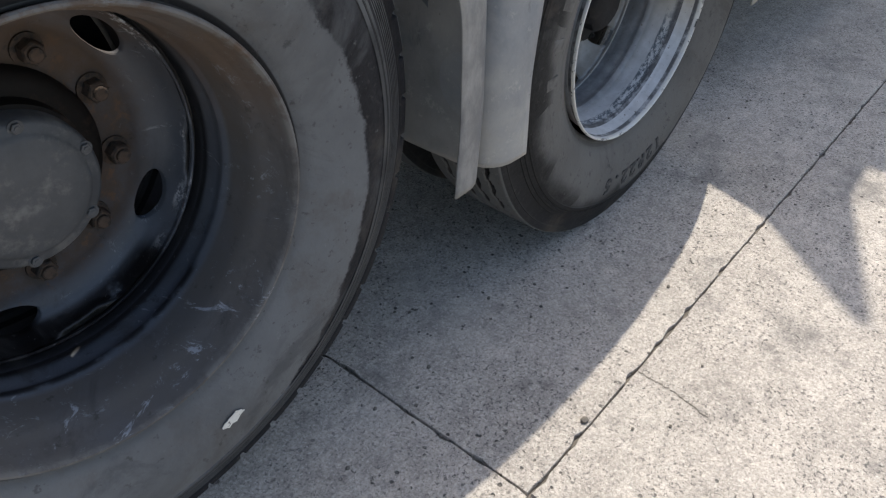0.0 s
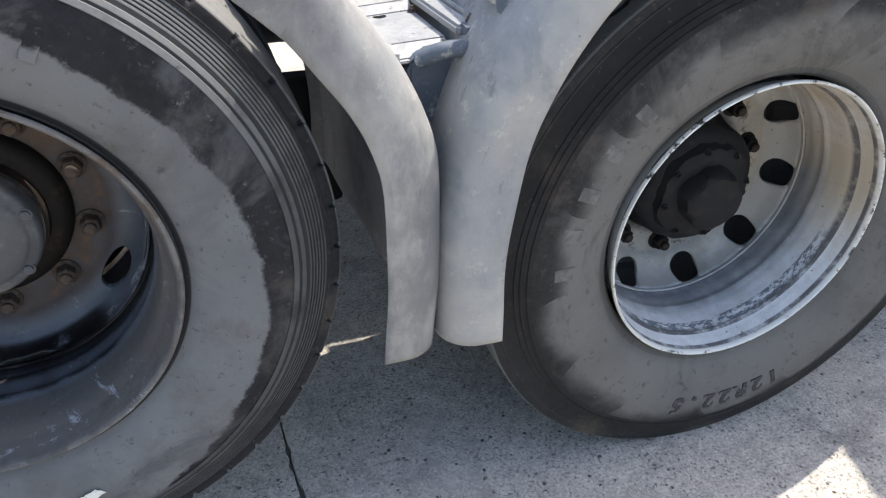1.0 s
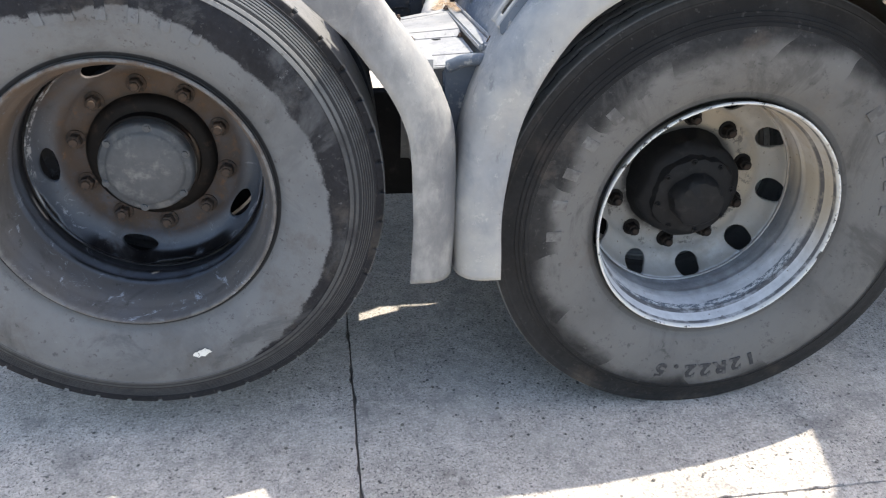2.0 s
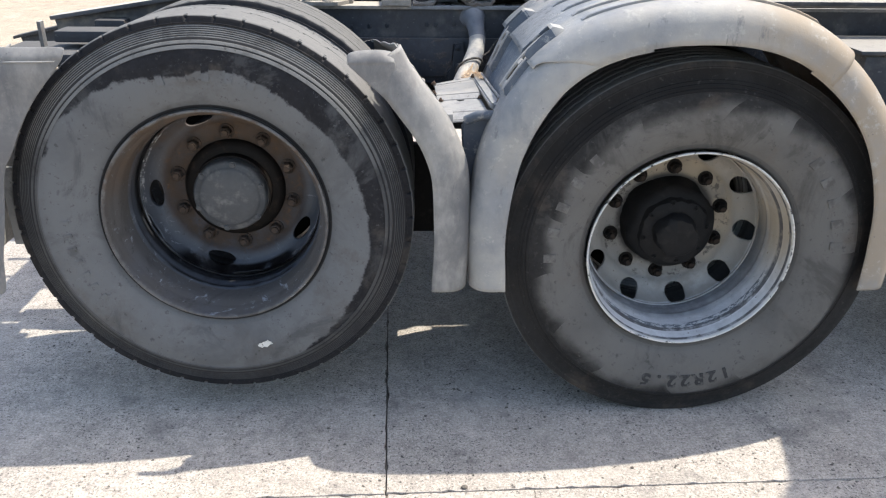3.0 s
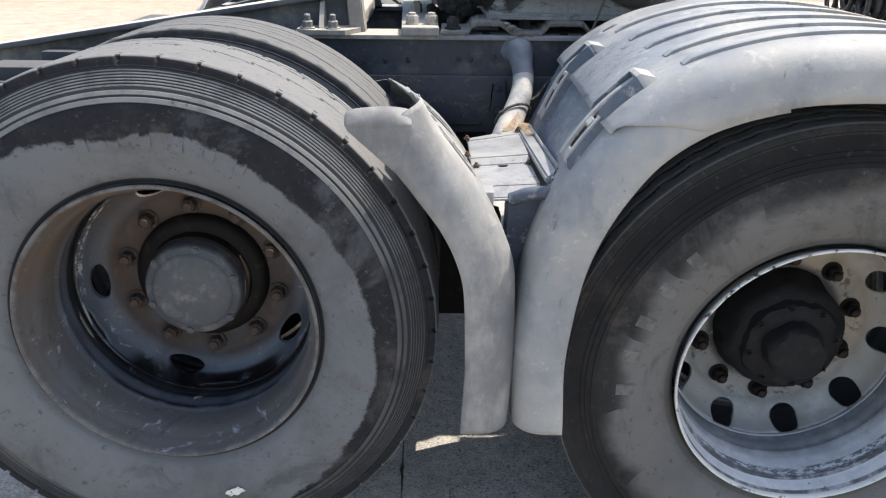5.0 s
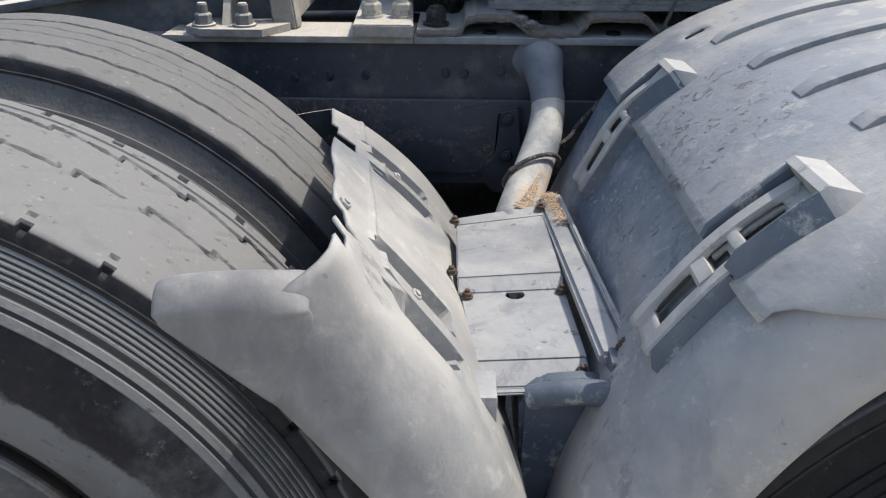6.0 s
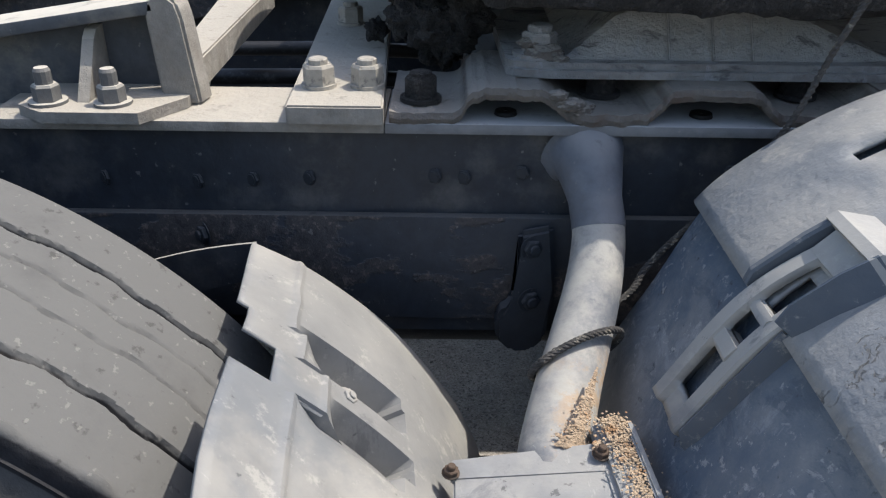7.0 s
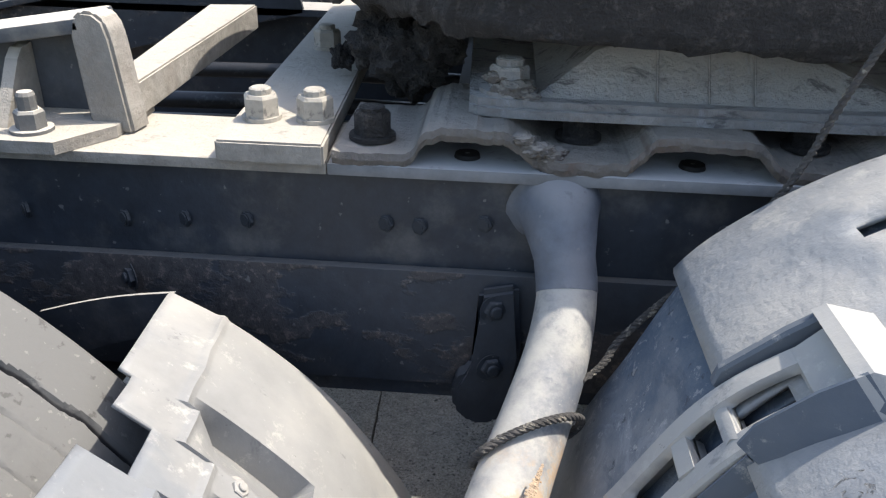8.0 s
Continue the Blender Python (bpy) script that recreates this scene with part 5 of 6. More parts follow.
def holed_plate(bm, quad, t, hu, hv, hr):
    """The same with a round hole through it, at hu, hv of its sides."""
    a, b, c, d = (Vector(v) for v in quad)
    f = lambda u, v: (a.lerp(b, u)).lerp(d.lerp(c, u), v)
    m = 24
    wu, wv = (b - a).length, (d - a).length
    ring = [(hu + hr / wu * math.cos(2 * math.pi * k / m), hv + hr / wv * math.sin(2 * math.pi * k / m)) for k in range(m)]
    rim = []
    for k in range(m):
        c0, s0 = math.cos(2 * math.pi * k / m), math.sin(2 * math.pi * k / m)
        q = max(abs(c0), abs(s0))
        u, v = c0 / q, s0 / q
        rim.append((hu + u * ((1 - hu) if u > 0 else hu), hv + v * ((1 - hv) if v > 0 else hv)))
    dz = Vector((0, 0, -t))
    sets = [[f(*p) + dz for p in rim], [f(*p) for p in rim], [f(*p) for p in ring], [f(*p) + dz for p in ring]]
    loops = [[bm.verts.new(p) for p in s] for s in sets]
    for x, y in zip(loops, loops[1:] + loops[:1]):
        for k in range(m):
            bm.faces.new((x[k], x[(k + 1) % m], y[(k + 1) % m], y[k]))


bm = bmesh.new()
slab(bm, ((-0.684, 0.205, 0.892), (-0.560, 0.205, 0.902), (-0.565, 0.372, 0.905), (-0.686, 0.385, 0.882)), 0.004)
step_back = part("step_plate", bm, PLATE, truck, "dusty folded metal plate bridging the two mudguards")
bm = bmesh.new()
slab(bm, ((-0.688, 0.372, 0.8835), (-0.564, 0.360, 0.9065), (-0.566, 0.392, 0.9085), (-0.688, 0.395, 0.884)), 0.006)
part("back_edge", bm, PLATE, step_back)
bm = bmesh.new()
slab(bm, ((-0.682, 0.187, 0.880), (-0.558, 0.187, 0.889), (-0.560, 0.2055, 0.9015), (-0.684, 0.2055, 0.8915)), 0.003)
part("folded_edge", bm, PLATE, step_back)
bm = bmesh.new()
holed_plate(bm, ((-0.664, 0.048, 0.882), (-0.552, 0.048, 0.889), (-0.560, 0.214, 0.888), (-0.682, 0.214, 0.878)), 0.004, 0.52, 0.80, 0.0105)
step_front = part("step_plate", bm, PLATE, truck, "dusty folded metal plate bridging the two mudguards")
bm = bmesh.new()
slab(bm, ((-0.664, 0.022, 0.866), (-0.548, 0.022, 0.873), (-0.552, 0.0475, 0.8888), (-0.664, 0.0475, 0.8818)), 0.004)
part("folded_edge", bm, PLATE, step_front)
bm = bmesh.new()
slab(bm, ((-0.664, 0.014, 0.865), (-0.548, 0.014, 0.872), (-0.548, 0.0215, 0.8725), (-0.664, 0.0215, 0.8655)), 0.004)
part("lip", bm, PLATE, step_front)
STEP_NUT = nut_mesh("step_bolt", 0.0062, 0.0055, RUST, stud=0.55, studh=0.004, washer=1.2)
for parent, x, y, z in ((step_front, -0.672, 0.180, 0.881), (step_front, -0.562, 0.180, 0.889), (step_front, -0.652, 0.030, 0.872), (step_front, -0.558, 0.032, 0.880),
                        (step_back, -0.688, 0.376, 0.887), (step_back, -0.570, 0.376, 0.909), (step_back, -0.690, 0.214, 0.894)):
    same_part("step_bolt", STEP_NUT, parent, pose(x, y, z, 6, -4, 31 * y * 100))
bm = bmesh.new()
slab(bm, ((-0.545, 0.016, 0.913), (-0.519, 0.014, 0.919), (-0.546, 0.418, 0.914), (-0.572, 0.418, 0.909)), 0.016, 0.004)
slab(bm, ((-0.519, 0.014, 0.923), (-0.513, 0.014, 0.924), (-0.540, 0.405, 0.919), (-0.546, 0.405, 0.918)), 0.022, 0.0015)
edge_bar = part("edge_bar", bm, PLATE, truck, "grey folded edge bar along the step plate")
bm = bmesh.new()
box(bm, -0.538, -0.500, -0.006, 0.026, 0.880, 0.917, 0.005, Matrix())
part("end_block", bm, GUARD_SHADE_BLUE, edge_bar, "small blue-grey end block")
same_part("step_bolt", STEP_NUT, edge_bar, pose(-0.522, 0.020, 0.918, 0, 0, 12) @ Matrix.Scale(1.2, 4))
bm = bmesh.new()
pts = [(-0.622, 0.862), (-0.600, 0.884), (-0.555, 0.889), (-0.517, 0.878), (-0.512, 0.70), (-0.555, 0.52), (-0.592, 0.52), (-0.600, 0.642), (-0.616, 0.733)]
fr = [bm.verts.new((x, 0.006, z)) for x, z in pts]
bk = [bm.verts.new((x, 0.03, z)) for x, z in pts]
bm.faces.new(fr), bm.faces.new(bk[::-1])
for k in range(len(pts)):
    bm.faces.new((fr[k], fr[(k + 1) % len(pts)], bk[(k + 1) % len(pts)], bk[k]))
bmesh.ops.bevel(bm, geom=list(bm.edges), offset=0.006, segments=3, affect="EDGES")
gusset = part("guard_bracket", bm, GUARD_SHADE_BLUE, truck, "blue-grey bracket plate under the step")
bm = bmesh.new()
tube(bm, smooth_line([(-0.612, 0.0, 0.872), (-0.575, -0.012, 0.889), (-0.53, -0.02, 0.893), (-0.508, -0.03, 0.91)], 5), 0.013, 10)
part("edge_bead", bm, GUARD_SHADE_BLUE, gusset)
bm = bmesh.new()
box(bm, -0.672, -0.646, -0.035, 0.01, 0.862, 0.898, 0.003)
part("strap", bm, GUARD, tag_guard, "small grey strap tab")

# the guards of the far side
for ob in (top_guard, rear_flap, front_flap):
    copy_thing(ob, pose(-0.03, 2.17, 0, 0, 0, 180))
for ob in (tag_guard, back_guard):
    copy_thing(ob, pose(-2.544, 2.17, 0, 0, 0, 180))


# ---------- frame of the truck ----------
def rail_mesh(bm, y, out):
    """One frame rail: a web, two flanges turned inwards, and a top strip that stands a little proud."""
    s = 1 if out > 0 else -1
    prof = [(0.006, 0.83), (0.085, 0.83), (0.085, 0.842), (0.014, 0.842), (0.014, 1.060), (0.085, 1.060), (0.085, 1.072), (0.006, 1.072)]
    ends = [[bm.verts.new((x + (0.0 if z < 0.9 else cutback), y + s * d, z)) for d, z in prof] for x, cutback in ((-1.72, 0.2), (2.6, 0.0))]
    for k in range(8):
        bm.faces.new((ends[0][k], ends[0][(k + 1) % 8], ends[1][(k + 1) % 8], ends[1][k]))
    bm.faces.new(ends[0]), bm.faces.new(ends[1][::-1])


bm = bmesh.new()
rail_mesh(bm, 0.660, 1)
rail = part("chassis_rail", bm, CHASSIS, truck, "dark blue-black steel frame rail")
bm = bmesh.new()
box(bm, -1.56, 2.4, 0.654, 0.6655, 0.853, 0.980, 0.002)
part("reinforcing_plate", bm, CHASSIS_WORN, rail, "flaking rusty steel plate on the rail")
bm = bmesh.new()
box(bm, -1.16, -0.7575, 0.651, 0.770, 1.0725, 1.0835, 0.002)
part("top_strip", bm, PALE_STEEL, rail, "dust-covered top strip of the rail")
bm = bmesh.new()
box(bm, -0.757, 2.4, 0.651, 0.770, 1.0725, 1.0835, 0.002)
part("top_strip", bm, OILY_SHADED_STRIP, rail, "oily top strip under the fifth wheel, shade painted blue-grey")
for x in (-0.635, -0.435, -0.235):
    bm = bmesh.new()
    lathe(bm, [(0.002, -0.004), (0.011, -0.004), (0.012, 0.0)], 16)
    bmesh.ops.transform(bm, matrix=pose(x, 0.684, 1.0840, -90, 0, 0), verts=bm.verts)
    part("bolt_head", bm, BLACK_HUB, rail)
bm = bmesh.new()
rail_mesh(bm, 1.510, -1)
part("chassis_rail", bm, CHASSIS, truck, "dark blue-black steel frame rail")
RIVET = nut_mesh("rail_bolt", 0.0085, 0.0035, BRACKET, stud=0.7, studh=0.001, washer=1.0)
BIG_RIVET = nut_mesh("rail_bolt", 0.0105, 0.006, BRACKET, stud=0.55, studh=0.003)
for x, z in ((-1.052, 1.016), (-0.955, 1.013), (-0.897, 1.016), (-0.838, 1.018), (-0.707, 1.022), (-0.676, 1.021), (-0.616, 1.027), (-0.40, 1.03), (-0.32, 1.03), (-1.2, 1.015), (-1.3, 1.015)):
    same_part("rail_bolt", RIVET, rail, Matrix.Translation((x, 0.667, z)) @ pose(0, 0, 0, 90, 0, 40 * x))
for x, z in ((-0.953, 0.956), (-1.15, 0.9), (-0.42, 0.9)):
    same_part("rail_bolt", BIG_RIVET, rail, Matrix.Translation((x, 0.655, z)) @ pose(0, 0, 0, 90, 0, 50 * x))
bm = bmesh.new()
outline = [(-0.618, 0.968), (-0.582, 0.976), (-0.575, 0.90), (-0.584, 0.842), (-0.598, 0.826), (-0.620, 0.824), (-0.638, 0.842), (-0.640, 0.868), (-0.630, 0.884), (-0.617, 0.890)]
fr = [bm.verts.new((x, 0.628 if z < 0.9 else 0.640, z)) for x, z in outline]
bk = [bm.verts.new((x, 0.6535, z)) for x, z in outline]
bm.faces.new(fr), bm.faces.new(bk[::-1])
for k in range(len(outline)):
    bm.faces.new((fr[k], fr[(k + 1) % len(outline)], bk[(k + 1) % len(outline)], bk[k]))
bmesh.ops.bevel(bm, geom=list(bm.edges), offset=0.005, segments=2, affect="EDGES")
bracket = part("pipe_bracket", bm, BRACKET, rail, "blue-grey bolted bracket on the rail")
for z, y in ((0.952, 0.640), (0.893, 0.632)):
    same_part("bracket_bolt", BIG_RIVET, bracket, Matrix.Translation((-0.603, y, z)) @ pose(0, 0, 0, 90, 0, 20))
for x in (-1.75, -0.62, 0.35, 1.4):
    bm = bmesh.new()
    box(bm, x - 0.05, x + 0.05, 0.676, 1.494, 0.90, 1.03, 0.01)
    part("cross_member", bm, CHASSIS_WORN, truck)
for x, z, nm in ((-1.272, 0.625, "tag_axle"), (0.004, 0.525, "drive_axle")):
    bm = bmesh.new()
    rings = lathe(bm, [(0.004, -0.67), (0.075, -0.67), (0.08, -0.3), (0.11 if z > 0.6 else 0.2, -0.16), (0.11 if z > 0.6 else 0.2, 0.16), (0.08, 0.3), (0.075, 0.67), (0.004, 0.67)], 40)
    bmesh.ops.translate(bm, verts=bm.verts, vec=(x, 1.085, z))
    part(nm, bm, BLACK_HUB, truck, "black oily axle housing under the frame")
    for yy in (0.62, 1.55):
        bm = bmesh.new()
        for k in range(4):
            box(bm, x - 0.5 + 0.06 * k, x + 0.5 - 0.06 * k, yy - 0.045, yy + 0.045, z + 0.075 + 0.022 * k, z + 0.095 + 0.022 * k, 0.003)
        part("leaf_spring", bm, BLACK_HUB, truck, "dark leaf spring pack on the axle")

bm = bmesh.new()
box(bm, -0.80, -0.58, 0.645, 0.70, 0.28, 0.62, 0.03)
part("spring_hanger", bm, BLACK_HUB, truck, "black spring hanger under the rail")

# dark body added to hide bright ground behind the carrier tube
bm = bmesh.new()
lathe(bm, [(0.002, -0.62), (0.06, -0.615), (0.11, -0.59), (0.135, -0.55), (0.14, -0.5), (0.14, 0.5), (0.135, 0.55), (0.11, 0.59), (0.06, 0.615), (0.002, 0.62)], 40)
bmesh.ops.transform(bm, matrix=pose(-0.62, 1.08, 0.70, 0, 0, 90), verts=bm.verts)
part("dark_filler", bm, HOSE, truck, "black cylinder added under the frame to hide bright ground")

# sloping guide ramp at the tail, with its foot plate, gussets and nuts
RAMP = Matrix.Translation((-0.945, 0, 1.197)) @ Matrix.Rotation(radians(-9.0), 4, "Y")
bm = bmesh.new()
box(bm, -1.02, -0.042, 0.700, 0.770, -0.014, 0.0, 0.004, RAMP)
box(bm, -1.02, -0.045, 0.735, 0.745, -0.125, -0.0122, 0.002, RAMP)
ramp = part("guide_ramp", bm, DUSTY_RAMP, truck, "dusty steel guide ramp sloping down at the tail")
bm = bmesh.new()
prof = [(-0.992, 1.0935), (-0.997, 1.176), (-0.994, 1.189), (-0.985, 1.1965), (-0.973, 1.1955), (-0.964, 1.188), (-0.960, 1.172), (-0.951, 1.0835), (-0.966, 1.0835)]
fr = [bm.verts.new((x, 0.700, z)) for x, z in prof]
bk = [bm.verts.new((x + 0.004, 0.730, z)) for x, z in prof]
bm.faces.new(fr), bm.faces.new(bk[::-1])
for k in range(len(prof)):
    bm.faces.new((fr[k], fr[(k + 1) % len(prof)], bk[(k + 1) % len(prof)], bk[k]))
bmesh.ops.recalc_face_normals(bm, faces=bm.faces)
bmesh.ops.bevel(bm, geom=list(bm.edges), offset=0.003, segments=2, affect="EDGES")
part("end_upright", bm, PALE_STEEL, ramp, "pitted dusty upright with a rounded shoulder", smooth=50)
bm = bmesh.new()
slab(bm, ((-1.122, 0.660, 1.0955), (-1.090, 0.637, 1.0955), (-0.995, 0.637, 1.0955), (-0.962, 0.690, 1.0955)), 0.0115, 0)
slab(bm, ((-1.122, 0.660, 1.0953), (-0.962, 0.690, 1.0953), (-0.962, 0.775, 1.0953), (-1.122, 0.775, 1.0953)), 0.0112, 0)
part("foot_plate", bm, PALE_STEEL, ramp, "dust-covered foot plate")
for x in (-1.066,):
    bm = bmesh.new()
    pts = [(0.668, 1.0955), (0.733, 1.0955), (0.733, 1.160), (0.716, 1.158), (0.706, 1.15)]
    a = [bm.verts.new((x, y, z)) for y, z in pts]
    b = [bm.verts.new((x + 0.012, y, z)) for y, z in pts]
    bm.faces.new(a), bm.faces.new(b[::-1])
    for k in range(5):
        bm.faces.new((a[k], a[(k + 1) % 5], b[(k + 1) % 5], b[k]))
    part("gusset", bm, PALE_STEEL, ramp, smooth=0)
FRAME_NUT = nut_mesh("frame_nut", 0.0168, 0.024, NUT, stud=0.60, studh=0.006, washer=1.08)
STEEL_NUT = nut_mesh("frame_nut", 0.0135, 0.020, DUSTY_STEEL, stud=0.62, studh=0.016, washer=1.4)
TAR_NUT = nut_mesh("frame_nut", 0.0165, 0.026, TAR, stud=0.7, studh=0.004, washer=1.3)
for x in (-1.094, -1.029):
    same_part("frame_nut", STEEL_NUT, ramp, pose(x, 0.666, 1.0955, 0, 0, 17))

FAR_RAMP = Matrix.Translation((-0.945, 0, 1.197)) @ Matrix.Rotation(radians(-12.8), 4, "Y")
bm = bmesh.new()
box(bm, -1.52, -0.03, 1.400, 1.470, -0.012, 0.0, 0.003, FAR_RAMP)
box(bm, -1.50, -0.045, 1.425, 1.435, -0.125, -0.0122, 0.002, FAR_RAMP)
part("guide_ramp", bm, CHASSIS_WORN, truck, "dark steel guide ramp of the far side")

# cross bar and cross plate between the rails
bm = bmesh.new()
slab(bm, ((-0.993, 0.775, 1.125), (-0.956, 0.734, 1.125), (-0.965, 1.163, 1.125), (-1.031, 1.151, 1.125)), 0.034, 0.002)
part("cross_bar", bm, PALE_STEEL, truck, "dusty flat bar running across between the rails")
bm = bmesh.new()
slab(bm, ((-0.852, 0.640, 1.104), (-0.757, 0.640, 1.104), (-0.800, 1.52, 1.104), (-0.895, 1.52, 1.104)), 0.020, 0.002)
cross_plate = part("cross_plate", bm, PALE_STEEL, truck, "dusty thick cross plate bolted over the rail")
for x, y in ((-0.828, 0.706), (-0.778, 0.708)):
    same_part("frame_nut", FRAME_NUT, cross_plate, pose(x, y, 1.104, 0, 0, 300 * x))
same_part("frame_nut", FRAME_NUT, cross_plate, pose(-0.828, 1.0, 1.104, 0, 0, 10))
for y in (0.95, 1.05, 1.22):
    bm = bmesh.new()
    tube(bm, [(-1.9, y, 1.0), (-0.9, y + 0.02, 1.01), (-0.2, y, 1.0)], 0.012, 10)
    part("air_line", bm, HOSE, truck)

# corrugated bearer under the fifth wheel
bm = bmesh.new()
wave = [(-0.752, 1.0955), (-0.690, 1.0955), (-0.674, 1.112), (-0.657, 1.1195), (-0.612, 1.1200), (-0.596, 1.117), (-0.575, 1.099), (-0.562, 1.0955), (-0.505, 1.0955), (-0.493, 1.100), (-0.478, 1.116),
        (-0.466, 1.1205), (-0.402, 1.1205), (-0.388, 1.117), (-0.370, 1.100), (-0.358, 1.0955), (-0.30, 1.0955), (-0.288, 1.100), (-0.273, 1.116), (-0.262, 1.1205), (-0.19, 1.1205), (-0.18, 1.117), (-0.16, 1.099), (-0.09, 1.0955)]
wave = [(p.x, p.z) for p in smooth_line([(x, 0, z) for x, z in wave], 14)]
rows = []
for k, (x, z) in enumerate(wave):
    bump = 0.0016 * noise.fractal(Vector((x * 90, 0, z * 90)), 0.7, 2.1, 3)
    out = 0.004 * noise.fractal(Vector((x * 45, 5, z * 45)), 0.7, 2.1, 3)
    rows.append([bm.verts.new((x, y, z + dz + bump)) for y, dz in ((0.652 + out, 0.0), (0.650 + out, -0.006), (0.653 + out, -0.0125), (0.800, -0.0115), (0.800, 0.0))])
for a, b in zip(rows, rows[1:]):
    for k in range(5):
        bm.faces.new((a[k], a[(k + 1) % 5], b[(k + 1) % 5], b[k]))
bm.faces.new(rows[0]), bm.faces.new(rows[-1][::-1])
bearer = part("corrugated_bearer", bm, BEARER, truck, "greasy dark corrugated steel bearer")
same_part("frame_nut", TAR_NUT, bearer, pose(-0.722, 0.690, 1.096, 0, 0, 12))
for x in (-0.535, -0.33):
    same_part("frame_nut", TAR_NUT, bearer, pose(x, 0.715, 1.0965, 0, 0, 25))

# fifth wheel: base plate, pedestal and the greasy coupling plate on top
bm = bmesh.new()
base = [(-0.636, 0.700), (-0.628, 0.690), (-0.590, 0.684), (0.02, 0.684), (0.03, 0.80), (0.03, 1.5), (-0.66, 1.5)]
for z0, z1, g in ((1.1212, 1.129, 0.0), (1.1292, 1.136, 0.006)):
    lo = [bm.verts.new((x, y + g, z0)) for x, y in base]
    hi = [bm.verts.new((x, y + g, z1)) for x, y in base]
    bm.faces.new(lo[::-1]), bm.faces.new(hi)
    for k in range(len(base)):
        bm.faces.new((lo[k], lo[(k + 1) % len(base)], hi[(k + 1) % len(base)], hi[k]))
fifth = part("fifth_wheel_base", bm, GREASE, truck, "greasy dark fifth wheel mounting plate", smooth=0)
GREASE_NUT = nut_mesh("frame_nut", 0.0165, 0.022, GREASE, stud=0.7, studh=0.006, washer=1.5)
same_part("frame_nut", GREASE_NUT, fifth, pose(-0.601, 0.722, 1.136, 0, 0, 0) @ Matrix.Scale(1.1, 4))
bm = bmesh.new()
ped = [(-0.575, 0.715, 1.136), (-0.550, 0.728, 1.152), (-0.525, 0.735, 1.172), (-0.490, 0.742, 1.186), (-0.365, 0.742, 1.188), (-0.325, 0.735, 1.170), (-0.290, 0.728, 1.156), (-0.24, 0.715, 1.136)]
fr = [bm.verts.new(p) for p in ped]
lowr = [bm.verts.new((x, 0.704, 1.1355)) for x, y, z in ped]
bk = [bm.verts.new((x, 1.42, z + 0.02)) for x, y, z in ped]
for k in range(len(ped) - 1):
    bm.faces.new((lowr[k], lowr[k + 1], fr[k + 1], fr[k]))
    bm.faces.new((fr[k], fr[k + 1], bk[k + 1], bk[k]))
part("pedestal", bm, GREASE, fifth, "cast pedestal streaked with grease", smooth=30)
for x in (-0.470, -0.425, -0.385):
    bm = bmesh.new()
    tube(bm, [(x, 0.7025, 1.137), (x, 0.7415, 1.186)], 0.0012, 6)
    part("casting_rib", bm, GREASE, fifth)
bm = bmesh.new()
plate = [(-0.792, 0.825), (-0.708, 0.742), (-0.64, 0.668), (-0.57, 0.640), (-0.46, 0.634), (-0.36, 0.634), (-0.22, 0.636), (-0.12, 0.655), (-0.06, 0.72), (-0.03, 0.90), (-0.03, 1.27), (-0.24, 1.37), (-0.30, 1.53),
         (-0.56, 1.565), (-0.685, 1.47), (-0.72, 1.37), (-0.86, 1.25), (-0.875, 0.92)]
line = [(p.x, p.y) for p in smooth_line([(x, y, 0) for x, y in plate + plate[:1]], 22)][:-1]
rings = []
for z, push, rag in ((1.1955, 0.004, 0.007), (1.201, 0.0, 0.005), (1.210, -0.003, 0.004), (1.220, 0.0, 0.004), (1.233, -0.002, 0.004), (1.243, 0.001, 0.003), (1.254, 0.0, 0.002), (1.262, 0.004, 0.0)):
    ring = []
    for x, y in line:
        q = Vector((x * 38, y * 38, z * 90))
        inwards = (Vector((-0.48, 1.08)) - Vector((x, y))).normalized() * (push + rag * noise.fractal(q, 0.7, 2.1, 4))
        ring.append(bm.verts.new((x + inwards.x, y + inwards.y, z + (0.010 * noise.fractal(q * 0.8 + Vector((3, 1, 0)), 0.8, 2.2, 4) if z < 1.199 else 0.0))))
    rings.append(ring)
bm.faces.new(rings[0][::-1]), bm.faces.new(rings[-1])
for a, b in zip(rings, rings[1:]):
    for k in range(len(line)):
        bm.faces.new((a[k], a[(k + 1) % len(line)], b[(k + 1) % len(line)], b[k]))
part("coupling_plate", bm, TAR, fifth, "black grease-caked coupling plate", smooth=60)
for cx, cy, cz, r, seed in ((-0.738, 0.815, 1.152, 0.024, 1), (-0.712, 0.80, 1.146, 0.027, 2), (-0.690, 0.80, 1.138, 0.026, 3), (-0.782, 0.865, 1.126, 0.013, 4), (-0.725, 0.84, 1.172, 0.032, 5), (-0.672, 0.79, 1.165, 0.025, 6), (-0.705, 0.835, 1.115, 0.024, 7)):
    bm = bmesh.new()
    bmesh.ops.create_icosphere(bm, subdivisions=4, radius=r)
    for v in bm.verts:
        d = v.co.normalized()
        v.co = d * r * (1 + 0.45 * noise.fractal(d * 2.3 + Vector((seed, 0, 0)), 0.8, 2.2, 5))
        v.co += Vector((cx, cy, cz))
    part("grease_lump", bm, TAR, fifth, "lump of caked black grease", smooth=80)

